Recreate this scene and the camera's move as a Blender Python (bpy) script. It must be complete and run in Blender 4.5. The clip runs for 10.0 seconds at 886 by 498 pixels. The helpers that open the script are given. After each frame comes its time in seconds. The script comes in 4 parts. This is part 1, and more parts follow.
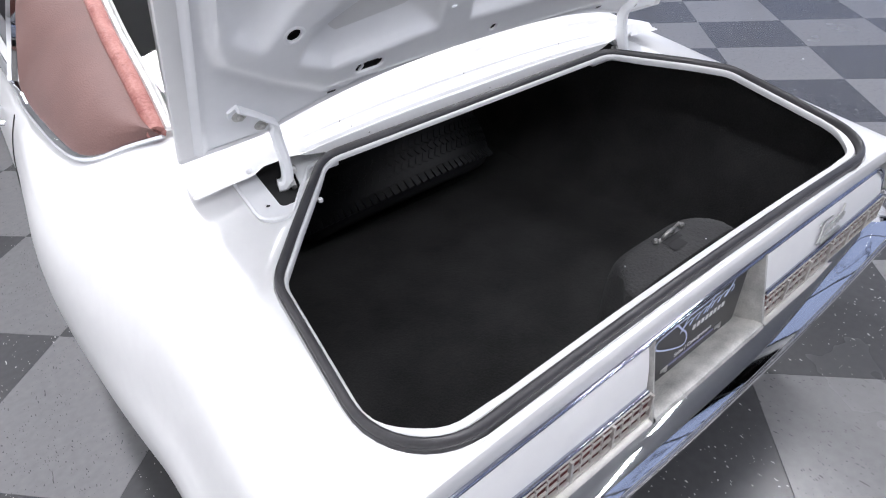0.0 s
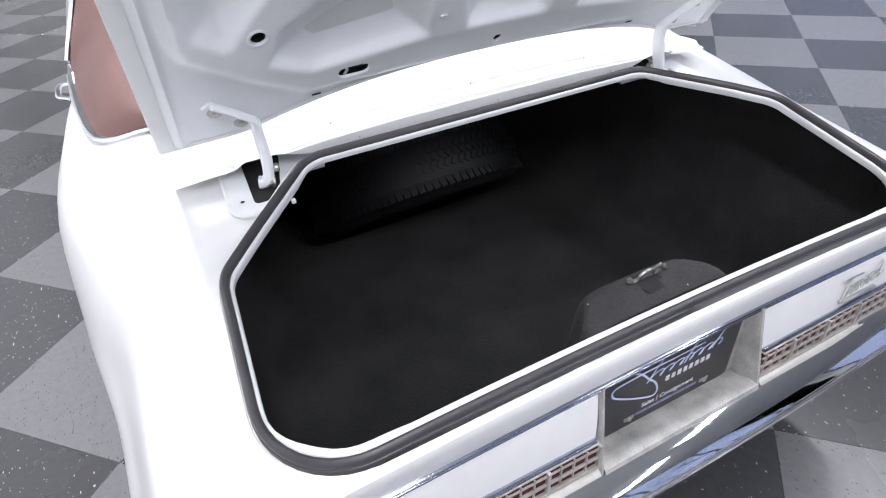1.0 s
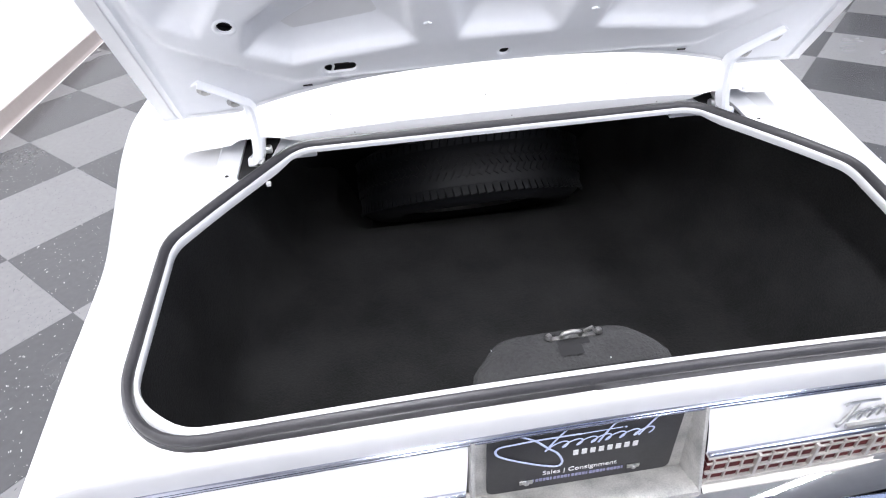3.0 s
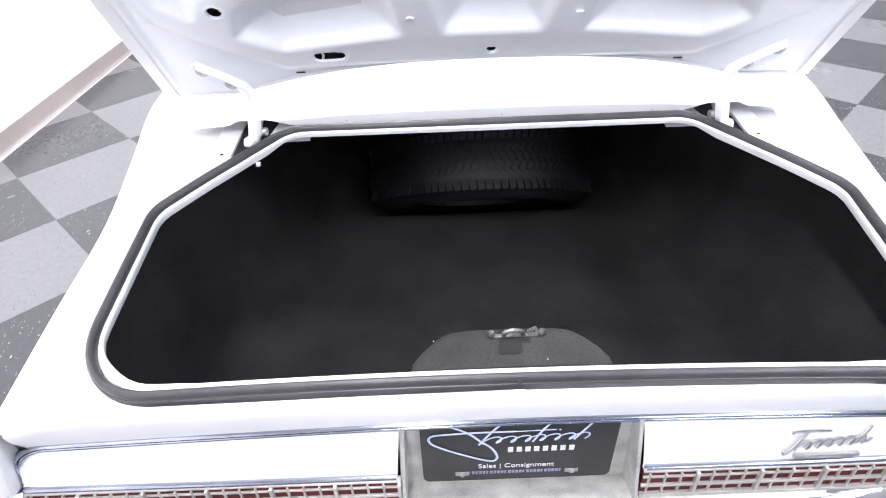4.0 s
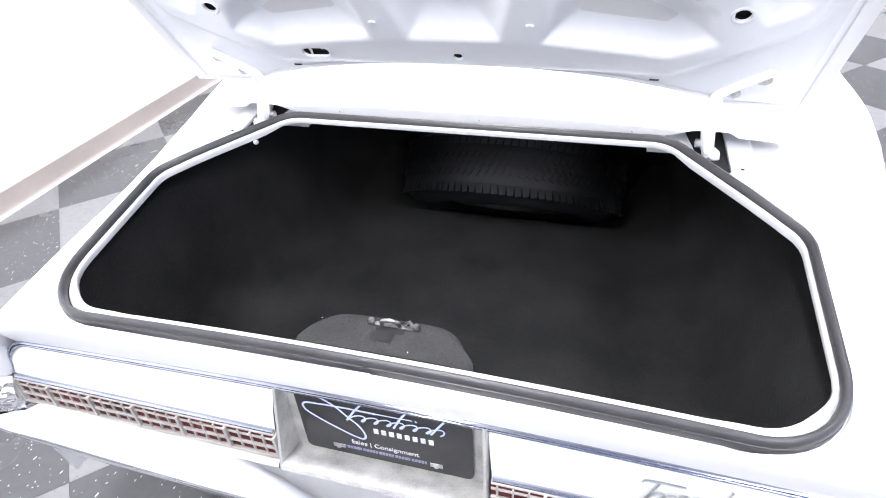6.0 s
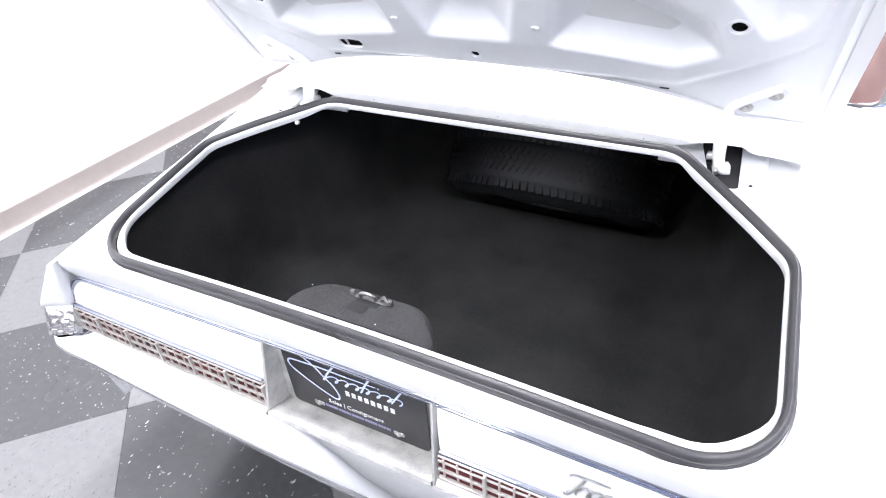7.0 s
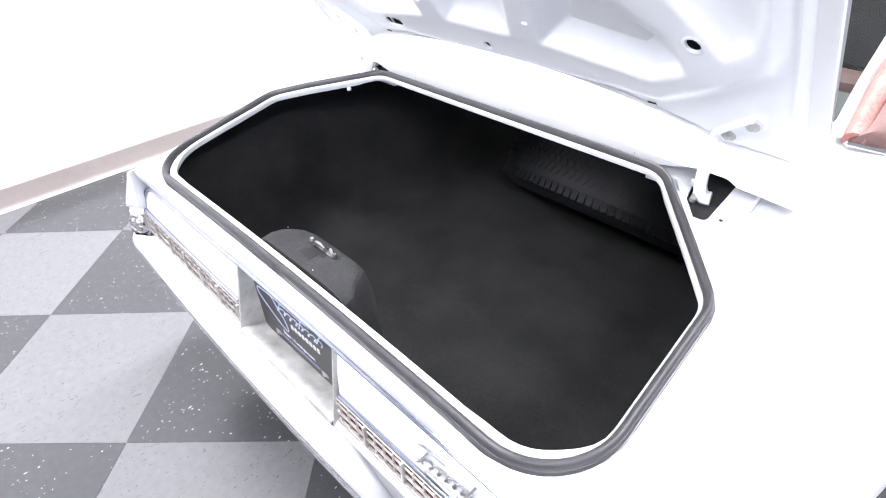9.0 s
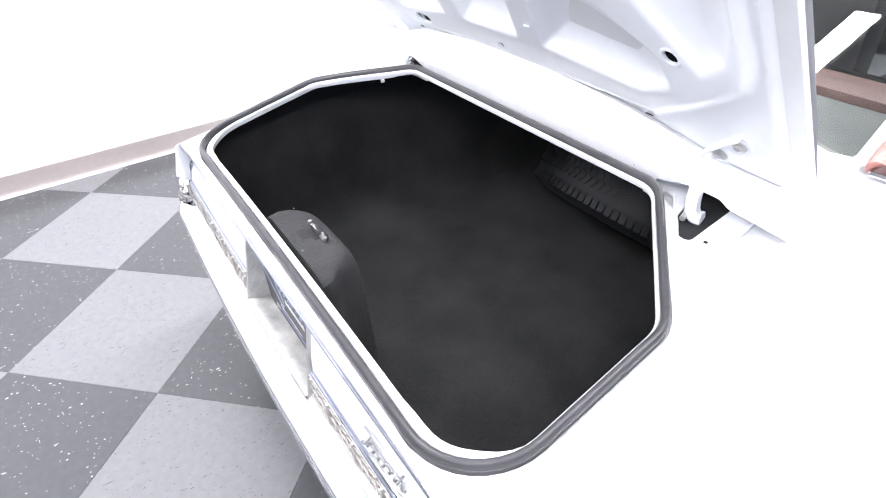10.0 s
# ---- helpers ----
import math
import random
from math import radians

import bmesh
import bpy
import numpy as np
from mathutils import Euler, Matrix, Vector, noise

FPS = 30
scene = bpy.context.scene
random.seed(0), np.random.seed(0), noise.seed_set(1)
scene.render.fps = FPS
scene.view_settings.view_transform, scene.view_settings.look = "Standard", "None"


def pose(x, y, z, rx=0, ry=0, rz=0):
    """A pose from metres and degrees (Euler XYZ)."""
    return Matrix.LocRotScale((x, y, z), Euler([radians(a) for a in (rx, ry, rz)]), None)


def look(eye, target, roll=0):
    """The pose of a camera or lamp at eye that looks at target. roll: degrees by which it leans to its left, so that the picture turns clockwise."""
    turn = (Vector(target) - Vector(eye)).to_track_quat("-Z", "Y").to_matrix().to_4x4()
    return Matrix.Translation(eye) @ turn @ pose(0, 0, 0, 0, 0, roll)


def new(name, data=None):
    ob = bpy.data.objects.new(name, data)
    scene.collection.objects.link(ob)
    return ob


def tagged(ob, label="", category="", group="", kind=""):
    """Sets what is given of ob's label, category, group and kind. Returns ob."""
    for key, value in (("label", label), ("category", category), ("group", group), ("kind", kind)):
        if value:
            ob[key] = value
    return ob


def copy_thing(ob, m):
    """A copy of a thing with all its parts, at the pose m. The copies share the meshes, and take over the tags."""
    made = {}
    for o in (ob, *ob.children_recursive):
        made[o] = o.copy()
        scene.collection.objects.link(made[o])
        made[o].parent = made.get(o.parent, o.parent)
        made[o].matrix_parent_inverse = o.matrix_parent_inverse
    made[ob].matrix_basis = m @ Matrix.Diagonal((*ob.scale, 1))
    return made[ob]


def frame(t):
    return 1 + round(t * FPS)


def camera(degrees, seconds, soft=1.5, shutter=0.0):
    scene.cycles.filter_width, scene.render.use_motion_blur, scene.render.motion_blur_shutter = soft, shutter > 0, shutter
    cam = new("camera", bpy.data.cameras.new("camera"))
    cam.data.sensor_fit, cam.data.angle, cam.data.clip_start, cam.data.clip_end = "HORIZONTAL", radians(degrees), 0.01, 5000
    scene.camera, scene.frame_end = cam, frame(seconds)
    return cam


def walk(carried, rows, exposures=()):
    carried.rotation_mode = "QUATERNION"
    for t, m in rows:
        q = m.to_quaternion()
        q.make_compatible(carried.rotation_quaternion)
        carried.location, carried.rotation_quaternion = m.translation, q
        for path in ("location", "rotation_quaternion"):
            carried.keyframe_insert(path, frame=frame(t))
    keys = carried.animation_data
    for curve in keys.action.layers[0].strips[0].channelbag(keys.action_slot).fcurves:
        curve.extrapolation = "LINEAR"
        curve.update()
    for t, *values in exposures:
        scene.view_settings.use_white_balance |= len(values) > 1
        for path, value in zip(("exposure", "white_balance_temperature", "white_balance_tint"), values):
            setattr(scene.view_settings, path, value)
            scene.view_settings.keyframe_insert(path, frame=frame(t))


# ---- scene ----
# Camera: carried round the tail of the car, from the left rear corner to the right.
cam = camera(74.4, 10.0, soft=1.1)
PATH = [
    (0, (-0.838, -0.375, 1.498), (0.077, 0.931, 0.291), -4.4),
    (0.5, (-0.748, -0.423, 1.497), (0.051, 0.96, 0.294), -4.4),
    (1, (-0.628, -0.456, 1.494), (0.04, 1.0, 0.297), -4.4),
    (1.5, (-0.51, -0.478, 1.49), (0.012, 1.042, 0.3), -4.5),
    (2, (-0.407, -0.491, 1.491), (-0.02, 1.067, 0.298), -4.3),
    (2.5, (-0.319, -0.506, 1.492), (-0.058, 1.076, 0.297), -4.3),
    (4, (-0.091, -0.554, 1.497), (-0.116, 1.042, 0.291), -3.0),
    (4.5, (0.014, -0.571, 1.492), (-0.108, 1.025, 0.293), -3.0),
    (5, (0.114, -0.566, 1.494), (-0.111, 1.017, 0.293), -3.0),
    (6.5, (0.422, -0.547, 1.51), (-0.245, 0.933, 0.342), -5.0),
    (7, (0.529, -0.534, 1.516), (-0.282, 0.865, 0.339), -5.2),
    (7.5, (0.635, -0.499, 1.513), (-0.289, 0.834, 0.343), -4.7),
    (8, (0.73, -0.462, 1.511), (-0.31, 0.779, 0.337), -4.7),
    (8.5, (0.815, -0.418, 1.502), (-0.324, 0.744, 0.339), -4.2),
    (9, (0.888, -0.355, 1.503), (-0.338, 0.71, 0.337), -3.8),
    (9.5, (0.955, -0.287, 1.502), (-0.368, 0.662, 0.341), -4.0),
    (10, (1.019, -0.215, 1.503), (-0.374, 0.626, 0.339), -3.7),
]
EXPOSURE = [(0.0, -0.05), (1.0, 0.10), (2.5, 0.52), (4.5, 0.94), (6.5, 1.04), (8.0, 1.08), (10.0, 1.12)]
walk(cam, [(t, look(eye, target, roll)) for t, eye, target, roll in PATH], EXPOSURE)

# The car as it is parked: turned and leaning slightly on its springs.
CAR_POSE = pose(-0.0031, -0.0026, -0.0344, 0.05, 0.563, 0.368) @ Matrix.Scale(1.0177, 4)

# ---- light ----
world = bpy.data.worlds.new("room_air")
scene.world = world
world.use_nodes = True
world.node_tree.nodes["Background"].inputs[0].default_value = (0.80, 0.88, 1.0, 1)
world.node_tree.nodes["Background"].inputs[1].default_value = 2.1
LAMP_WATTS = 106
ROOM_X0, ROOM_X1, ROOM_Y0, ROOM_Y1, ROOM_H = -2.65, 9.6, -8.2, 11.4, 4.6


# ---- materials ----
def material(name, base=(0.8, 0.8, 0.8), rough=0.5, metal=0.0, coat=0.0):
    m = bpy.data.materials.new(name)
    m.use_nodes = True
    b = m.node_tree.nodes["Principled BSDF"]
    b.inputs["Base Color"].default_value = (*base, 1)
    b.inputs["Roughness"].default_value = rough
    b.inputs["Metallic"].default_value = metal
    b.inputs["Coat Weight"].default_value = coat
    b.inputs["Coat Roughness"].default_value = 0.04
    return m, m.node_tree.nodes, m.node_tree.links, b


def varied(name, c0, c1, scale, rough=(0.4, 0.6), bump=0.0, metal=0.0, coat=0.0, fine=None, island=False):
    """A surface whose colour wanders between two tones at two scales, with roughness and fine relief that follow."""
    m, n, l, b = material(name, c0, rough[0], metal, coat)
    co = n.new("ShaderNodeTexCoord")
    big = n.new("ShaderNodeTexNoise")
    big.inputs["Scale"].default_value, big.inputs["Detail"].default_value = scale, 5
    small = n.new("ShaderNodeTexNoise")
    small.inputs["Scale"].default_value, small.inputs["Detail"].default_value = fine or scale * 14, 3
    l.new(co.outputs["Object"], big.inputs["Vector"])
    l.new(co.outputs["Object"], small.inputs["Vector"])
    mix = n.new("ShaderNodeMath")
    mix.operation = "MULTIPLY_ADD"
    l.new(small.outputs["Fac"], mix.inputs[0])
    mix.inputs[1].default_value = 0.5
    l.new(big.outputs["Fac"], mix.inputs[2])
    ramp = n.new("ShaderNodeValToRGB")
    ramp.color_ramp.elements[0].position, ramp.color_ramp.elements[1].position = 0.45, 1.05
    ramp.color_ramp.elements[0].color, ramp.color_ramp.elements[1].color = (*c0, 1), (*c1, 1)
    l.new(mix.outputs[0], ramp.inputs[0])
    l.new(ramp.outputs[0], b.inputs["Base Color"])
    span = n.new("ShaderNodeMapRange")
    span.inputs["To Min"].default_value, span.inputs["To Max"].default_value = rough
    l.new(big.outputs["Fac"], span.inputs["Value"])
    l.new(span.outputs[0], b.inputs["Roughness"])
    if bump:
        bp = n.new("ShaderNodeBump")
        bp.inputs["Strength"].default_value, bp.inputs["Distance"].default_value = bump, 0.003
        l.new(small.outputs["Fac"], bp.inputs["Height"])
        l.new(bp.outputs[0], b.inputs["Normal"])
    return m


def flecked(name, base, tone, fleck, amount, streak):
    """Vinyl composition tile: a mottled ground with scattered chips, and slight wear from tile to tile."""
    m, n, l, b = material(name, base, 0.3)
    geo = n.new("ShaderNodeNewGeometry")
    info = n.new("ShaderNodeObjectInfo")
    stretch = n.new("ShaderNodeMapping")
    stretch.inputs["Scale"].default_value = streak
    l.new(geo.outputs["Position"], stretch.inputs["Vector"])
    cells = n.new("ShaderNodeTexVoronoi")
    cells.inputs["Scale"].default_value = 135
    bend = n.new("ShaderNodeTexNoise")
    bend.inputs["Scale"].default_value = 7
    l.new(geo.outputs["Position"], bend.inputs["Vector"])
    warp = n.new("ShaderNodeMix")
    warp.data_type = "VECTOR"
    warp.inputs[0].default_value = 0.10
    l.new(stretch.outputs[0], warp.inputs[4])
    l.new(bend.outputs["Color"], warp.inputs[5])
    l.new(warp.outputs[1], cells.inputs["Vector"])
    crowd = n.new("ShaderNodeTexNoise")
    crowd.inputs["Scale"].default_value = 11
    l.new(geo.outputs["Position"], crowd.inputs["Vector"])
    size = n.new("ShaderNodeSeparateColor")
    l.new(cells.outputs["Color"], size.inputs[0])
    small = n.new("ShaderNodeMath")
    small.operation = "MULTIPLY"
    l.new(size.outputs[0], small.inputs[0])
    small.inputs[1].default_value = 0.31
    near = n.new("ShaderNodeMath")
    near.operation = "LESS_THAN"
    l.new(cells.outputs["Distance"], near.inputs[0])
    l.new(small.outputs[0], near.inputs[1])
    pick = n.new("ShaderNodeMath")
    pick.operation = "GREATER_THAN"
    dense = n.new("ShaderNodeMapRange")
    dense.inputs["From Min"].default_value, dense.inputs["From Max"].default_value = 0.3, 0.7
    dense.inputs["To Min"].default_value, dense.inputs["To Max"].default_value = 1 - 0.4 * amount, 1 - 1.7 * amount
    l.new(crowd.outputs["Fac"], dense.inputs["Value"])
    l.new(size.outputs[1], pick.inputs[0])
    l.new(dense.outputs[0], pick.inputs[1])
    chip = n.new("ShaderNodeMath")
    chip.operation = "MULTIPLY"
    l.new(near.outputs[0], chip.inputs[0])
    l.new(pick.outputs[0], chip.inputs[1])
    mottle = n.new("ShaderNodeTexNoise")
    mottle.inputs["Scale"].default_value, mottle.inputs["Detail"].default_value = 38, 6
    l.new(geo.outputs["Position"], mottle.inputs["Vector"])
    wear = n.new("ShaderNodeTexNoise")
    wear.inputs["Scale"].default_value, wear.inputs["Detail"].default_value = 1.7, 4
    l.new(geo.outputs["Position"], wear.inputs["Vector"])
    ground = n.new("ShaderNodeMix")
    ground.data_type = "RGBA"
    l.new(mottle.outputs["Fac"], ground.inputs[0])
    ground.inputs[6].default_value, ground.inputs[7].default_value = (*base, 1), (*tone, 1)
    shade = n.new("ShaderNodeHueSaturation")
    val = n.new("ShaderNodeMapRange")
    val.inputs["To Min"].default_value, val.inputs["To Max"].default_value = 0.92, 1.08
    l.new(info.outputs["Random"], val.inputs["Value"])
    l.new(val.outputs[0], shade.inputs["Value"])
    l.new(ground.outputs[2], shade.inputs["Color"])
    both = n.new("ShaderNodeMix")
    both.data_type = "RGBA"
    l.new(chip.outputs[0], both.inputs[0])
    l.new(shade.outputs[0], both.inputs[6])
    both.inputs[7].default_value = (*fleck, 1)
    l.new(both.outputs[2], b.inputs["Base Color"])
    r = n.new("ShaderNodeMapRange")
    r.inputs["To Min"].default_value, r.inputs["To Max"].default_value = 0.15, 0.34
    l.new(wear.outputs["Fac"], r.inputs["Value"])
    l.new(r.outputs[0], b.inputs["Roughness"])
    return m


PAINT = varied("white_car_paint", (0.72, 0.722, 0.728), (0.78, 0.782, 0.786), 2.5, (0.26, 0.32), 0.0, 0, 0.3)
PAINT.node_tree.nodes["Principled BSDF"].inputs["Coat Roughness"].default_value = 0.12
INNER_PAINT = varied("white_inner_paint", (0.815, 0.828, 0.852), (0.865, 0.877, 0.898), 4.0, (0.27, 0.31), 0.0, 0, 0.4)
INNER_PAINT.node_tree.nodes["Principled BSDF"].inputs["Coat Roughness"].default_value = 0.28
CHROME = varied("chrome", (0.78, 0.79, 0.83), (0.86, 0.87, 0.90), 6, (0.015, 0.05), 0.0, 1.0)
# Grey-blue of windows reflected in the trim, put into the chrome's colour.
TRIM_CHROME = varied("reflection_tinted_chrome", (0.34, 0.36, 0.44), (0.50, 0.52, 0.60), 14, (0.08, 0.18), 0.02, 1.0)
GRILLE_METAL = varied("dull_cast_metal", (0.42, 0.405, 0.38), (0.58, 0.56, 0.53), 30, (0.28, 0.45), 0.05, 0.5)
ALUMINIUM = varied("dull_aluminium", (0.30, 0.30, 0.29), (0.62, 0.61, 0.585), 26, (0.42, 0.62), 0.04, 0.3)
RUBBER = varied("seal_rubber", (0.034, 0.033, 0.036), (0.062, 0.060, 0.064), 12, (0.30, 0.44), 0.05)
RUBBER.node_tree.nodes["Principled BSDF"].inputs["Specular IOR Level"].default_value = 0.5
# Blacker than rubber: the shade under the parcel shelf is in the colour.
TYRE = varied("shade_darkened_rubber", (0.0026, 0.0030, 0.0040), (0.0060, 0.0066, 0.0086), 20, (0.5, 0.7), 0.15)
CARPET = varied("black_carpet", (0.0048, 0.0048, 0.0051), (0.0275, 0.0275, 0.0281), 7.0, (0.9, 1.0), 1.0, fine=230)
GREY_CARPET = varied("charcoal_carpet", (0.017, 0.017, 0.0175), (0.047, 0.047, 0.048), 9, (0.9, 1.0), 1.0, fine=210)
# Near-black for dark parts, and for shade in holes and closed spaces.
DARK = varied("dark_parts_and_shade", (0.008, 0.008, 0.009), (0.015, 0.015, 0.016), 6, (0.7, 0.9))
VINYL = varied("burgundy_vinyl", (0.125, 0.066, 0.058), (0.168, 0.092, 0.082), 9, (0.55, 0.68), 0.25, 0, 0.0, fine=260)
CABIN = varied("grey_cabin_trim", (0.05, 0.05, 0.055), (0.09, 0.09, 0.10), 7, (0.4, 0.6), 0.1)
SHELF = varied("grey_parcel_shelf", (0.10, 0.10, 0.095), (0.16, 0.155, 0.15), 9, (0.6, 0.8), 0.3)
WALL = varied("white_wall_paint", (0.80, 0.80, 0.79), (0.85, 0.85, 0.84), 0.9, (0.5, 0.65), 0.06, fine=160)
COVE = varied("taupe_cove_base", (0.27, 0.235, 0.222), (0.32, 0.283, 0.268), 2.0, (0.35, 0.5), 0.02)
CEILING = varied("ceiling_board", (0.74, 0.74, 0.73), (0.80, 0.80, 0.79), 1.4, (0.8, 0.95), 0.3, fine=120)
GROUT = varied("floor_screed", (0.10, 0.10, 0.10), (0.14, 0.14, 0.14), 3, (0.7, 0.9))
TILE_LIGHT = flecked("light_grey_tile", (0.138, 0.138, 0.142), (0.190, 0.190, 0.194), (0.075, 0.075, 0.08), 0.42, (1.5, 0.5, 1.0))
TILE_DARK = flecked("dark_grey_tile", (0.046, 0.047, 0.050), (0.071, 0.072, 0.076), (0.52, 0.52, 0.50), 0.17, (1.45, 0.62, 1.0))
PLATE = varied("black_plate_enamel", (0.012, 0.012, 0.014), (0.03, 0.03, 0.034), 14, (0.25, 0.4))
PLATE_BLUE = varied("pale_blue_print", (0.45, 0.52, 0.75), (0.6, 0.66, 0.85), 60, (0.3, 0.4))
PLATE_WHITE = varied("white_print", (0.65, 0.65, 0.66), (0.75, 0.75, 0.76), 60, (0.3, 0.4))
PLATE_DIM = varied("violet_grey_print", (0.22, 0.22, 0.36), (0.3, 0.3, 0.45), 60, (0.3, 0.4))
FRAME_METAL = varied("dark_frame_metal", (0.05, 0.05, 0.055), (0.08, 0.08, 0.085), 5, (0.35, 0.5))
STEEL = varied("zinc_steel", (0.5, 0.5, 0.5), (0.66, 0.66, 0.64), 50, (0.25, 0.45), 0.05, 1.0)
LENS = varied("red_lens", (0.040, 0.010, 0.012), (0.11, 0.022, 0.022), 9, (0.5, 0.6))
LENS.node_tree.nodes["Principled BSDF"].inputs["Specular IOR Level"].default_value = 0.12
DULL_STEEL = varied("worn_dark_steel", (0.10, 0.10, 0.10), (0.5, 0.49, 0.47), 45, (0.25, 0.5), 0.1, 0.9)
WORN_VINYL = varied("scuffed_burgundy_vinyl", (0.20, 0.052, 0.042), (0.44, 0.21, 0.18), 16, (0.5, 0.65), 0.5, fine=150)
LINT = varied("white_lint", (0.6, 0.6, 0.6), (0.75, 0.75, 0.75), 60, (0.8, 0.9))
BARK = varied("dark_bark", (0.03, 0.026, 0.024), (0.06, 0.052, 0.047), 8, (0.8, 0.95), 0.5)
ASPHALT = varied("pale_outside_ground", (0.30, 0.30, 0.295), (0.38, 0.38, 0.37), 2, (0.7, 0.9), 0.2)
GLASS = bpy.data.materials.new("tinted_glass")
GLASS.use_nodes = True
n_, l_ = GLASS.node_tree.nodes, GLASS.node_tree.links
n_.clear()
clear, gloss, fres, blend, done = (n_.new(k) for k in ("ShaderNodeBsdfTransparent", "ShaderNodeBsdfGlossy", "ShaderNodeFresnel", "ShaderNodeMixShader", "ShaderNodeOutputMaterial"))
clear.inputs[0].default_value, gloss.inputs["Roughness"].default_value, fres.inputs[0].default_value = (0.60, 0.66, 0.64, 1), 0.02, 1.5
l_.new(fres.outputs[0], blend.inputs[0])
l_.new(clear.outputs[0], blend.inputs[1])
l_.new(gloss.outputs[0], blend.inputs[2])
l_.new(blend.outputs[0], done.inputs[0])
SHOP_GLASS = GLASS.copy()
SHOP_GLASS.name = "tinted_shop_glass"
for node in SHOP_GLASS.node_tree.nodes:
    if node.type == "BSDF_TRANSPARENT":
        node.inputs[0].default_value = (0.48, 0.50, 0.58, 1)
    if node.type == "FRESNEL":
        node.inputs[0].default_value = 1.45
LAMP, n_, l_, b_ = material("lamp_diffuser", (0.9, 0.9, 0.9), 0.4)
b_.inputs["Emission Color"].default_value = (0.93, 0.96, 1.0, 1)
b_.inputs["Emission Strength"].default_value = 9.0
ENAMEL = varied("white_lamp_housing", (0.75, 0.75, 0.74), (0.8, 0.8, 0.79), 5, (0.3, 0.4))


# ---- building helpers ----
def lerp(a, b, f):
    return a + (b - a) * f


def table(y, rows, k=1):
    """The k-th column of rows at y, between the neighbouring rows."""
    return float(np.interp(y, [r[0] for r in rows], [r[k] for r in rows]))


def flowing(y, rows, k=1):
    """The k-th column of rows at y, on a smooth curve through the rows."""
    i = max(0, min(len(rows) - 2, sum(r[0] <= y for r in rows) - 1))
    y0, y1 = rows[i][0], rows[i + 1][0]
    def slope(j):
        a, b = rows[max(j - 1, 0)], rows[min(j + 1, len(rows) - 1)]
        return (b[k] - a[k]) / (b[0] - a[0])
    h, f = y1 - y0, min(1.0, max(0.0, (y - y0) / (y1 - y0)))
    a, b = rows[i][k], rows[i + 1][k]
    return (2 * f**3 - 3 * f**2 + 1) * a + (f**3 - 2 * f**2 + f) * h * slope(i) + (3 * f**2 - 2 * f**3) * b + (f**3 - f**2) * h * slope(i + 1)


def ease(f):
    f = min(1.0, max(0.0, f))
    return f * f * (3 - 2 * f)


def mesh_of(bm, name, mat, smooth=True):
    bmesh.ops.recalc_face_normals(bm, faces=bm.faces)
    me = bpy.data.meshes.new(name)
    bm.to_mesh(me)
    bm.free()
    me.materials.append(mat)
    if smooth:
        me.polygons.foreach_set("use_smooth", [True] * len(me.polygons))
        me.set_sharp_from_angle(angle=radians(38))
    return me


ORIGIN = {}


def thing(name, at, label, category, group="", kind=""):
    ob = new(name)
    ob.empty_display_size = 0.1
    ob.location = at
    ORIGIN[ob.name] = Vector(at)
    return tagged(ob, label, category, group, kind)


def part(name, bm, mat, parent, label="", smooth=True):
    """One mesh object, drawn in world coordinates, under a thing or under a part of one."""
    ob = new(name, mesh_of(bm, name, mat, smooth))
    ob.parent = parent
    if parent.parent is None and parent.type == "EMPTY":
        ob.location = -ORIGIN[parent.name]
    return tagged(ob, label)


def solo(name, bm, mat, label="", category="", kind="", smooth=True, group=""):
    return tagged(new(name, mesh_of(bm, name, mat, smooth)), label, category, group, kind)


def box(bm, x0, x1, y0, y1, z0, z1, bevel=0.0, m=None):
    made = bmesh.ops.create_cube(bm, size=1.0)["verts"]
    for v in made:
        v.co = Vector((lerp(x0, x1, v.co.x + 0.5), lerp(y0, y1, v.co.y + 0.5), lerp(z0, z1, v.co.z + 0.5)))
    if bevel:
        edges = {e for v in made for e in v.link_edges}
        r = bmesh.ops.bevel(bm, geom=list(edges), offset=bevel, segments=2, affect="EDGES", profile=0.6)
        made = list({v for f in r["faces"] for v in f.verts} | {v for v in made if v.is_valid})
    if m is not None:
        bmesh.ops.transform(bm, matrix=m, verts=made)
    return bm


def grid(bm, rows, closed=False):
    """Faces between rows of points; closed joins each row's end to its start."""
    vs = [[bm.verts.new(p) for p in r] for r in rows]
    for a, b in zip(vs, vs[1:]):
        n = len(a)
        for i in range(n if closed else n - 1):
            j = (i + 1) % n
            quad = (a[i], a[j], b[j], b[i])
            if len({tuple(q.co) for q in quad}) > 2:
                bm.faces.new(quad)
    return vs


def tube(bm, path, r, closed=False, sides=10, flat=1.0, up=Vector((0, 0, 1))):
    """A round or flattened rod along a path of points."""
    path = [Vector(p) for p in path]
    rings = []
    for i, p in enumerate(path):
        a = path[(i - 1) % len(path)] if closed or i else p
        b = path[(i + 1) % len(path)] if closed or i < len(path) - 1 else p
        d = (b - a).normalized()
        s = d.cross(up)
        s = s.normalized() if s.length > 1e-4 else Vector((1, 0, 0))
        u = s.cross(d)
        rr = r[i] if isinstance(r, (list, tuple)) else r
        rings.append([p + rr * (math.cos(2 * math.pi * k / sides) * s + flat * math.sin(2 * math.pi * k / sides) * u) for k in range(sides)])
    if closed:
        rings.append(rings[0])
    vs = grid(bm, rings, True)
    if not closed:
        bm.faces.new(vs[0])
        bm.faces.new(vs[-1])
    else:
        bmesh.ops.remove_doubles(bm, verts=bm.verts, dist=1e-6)
    return bm


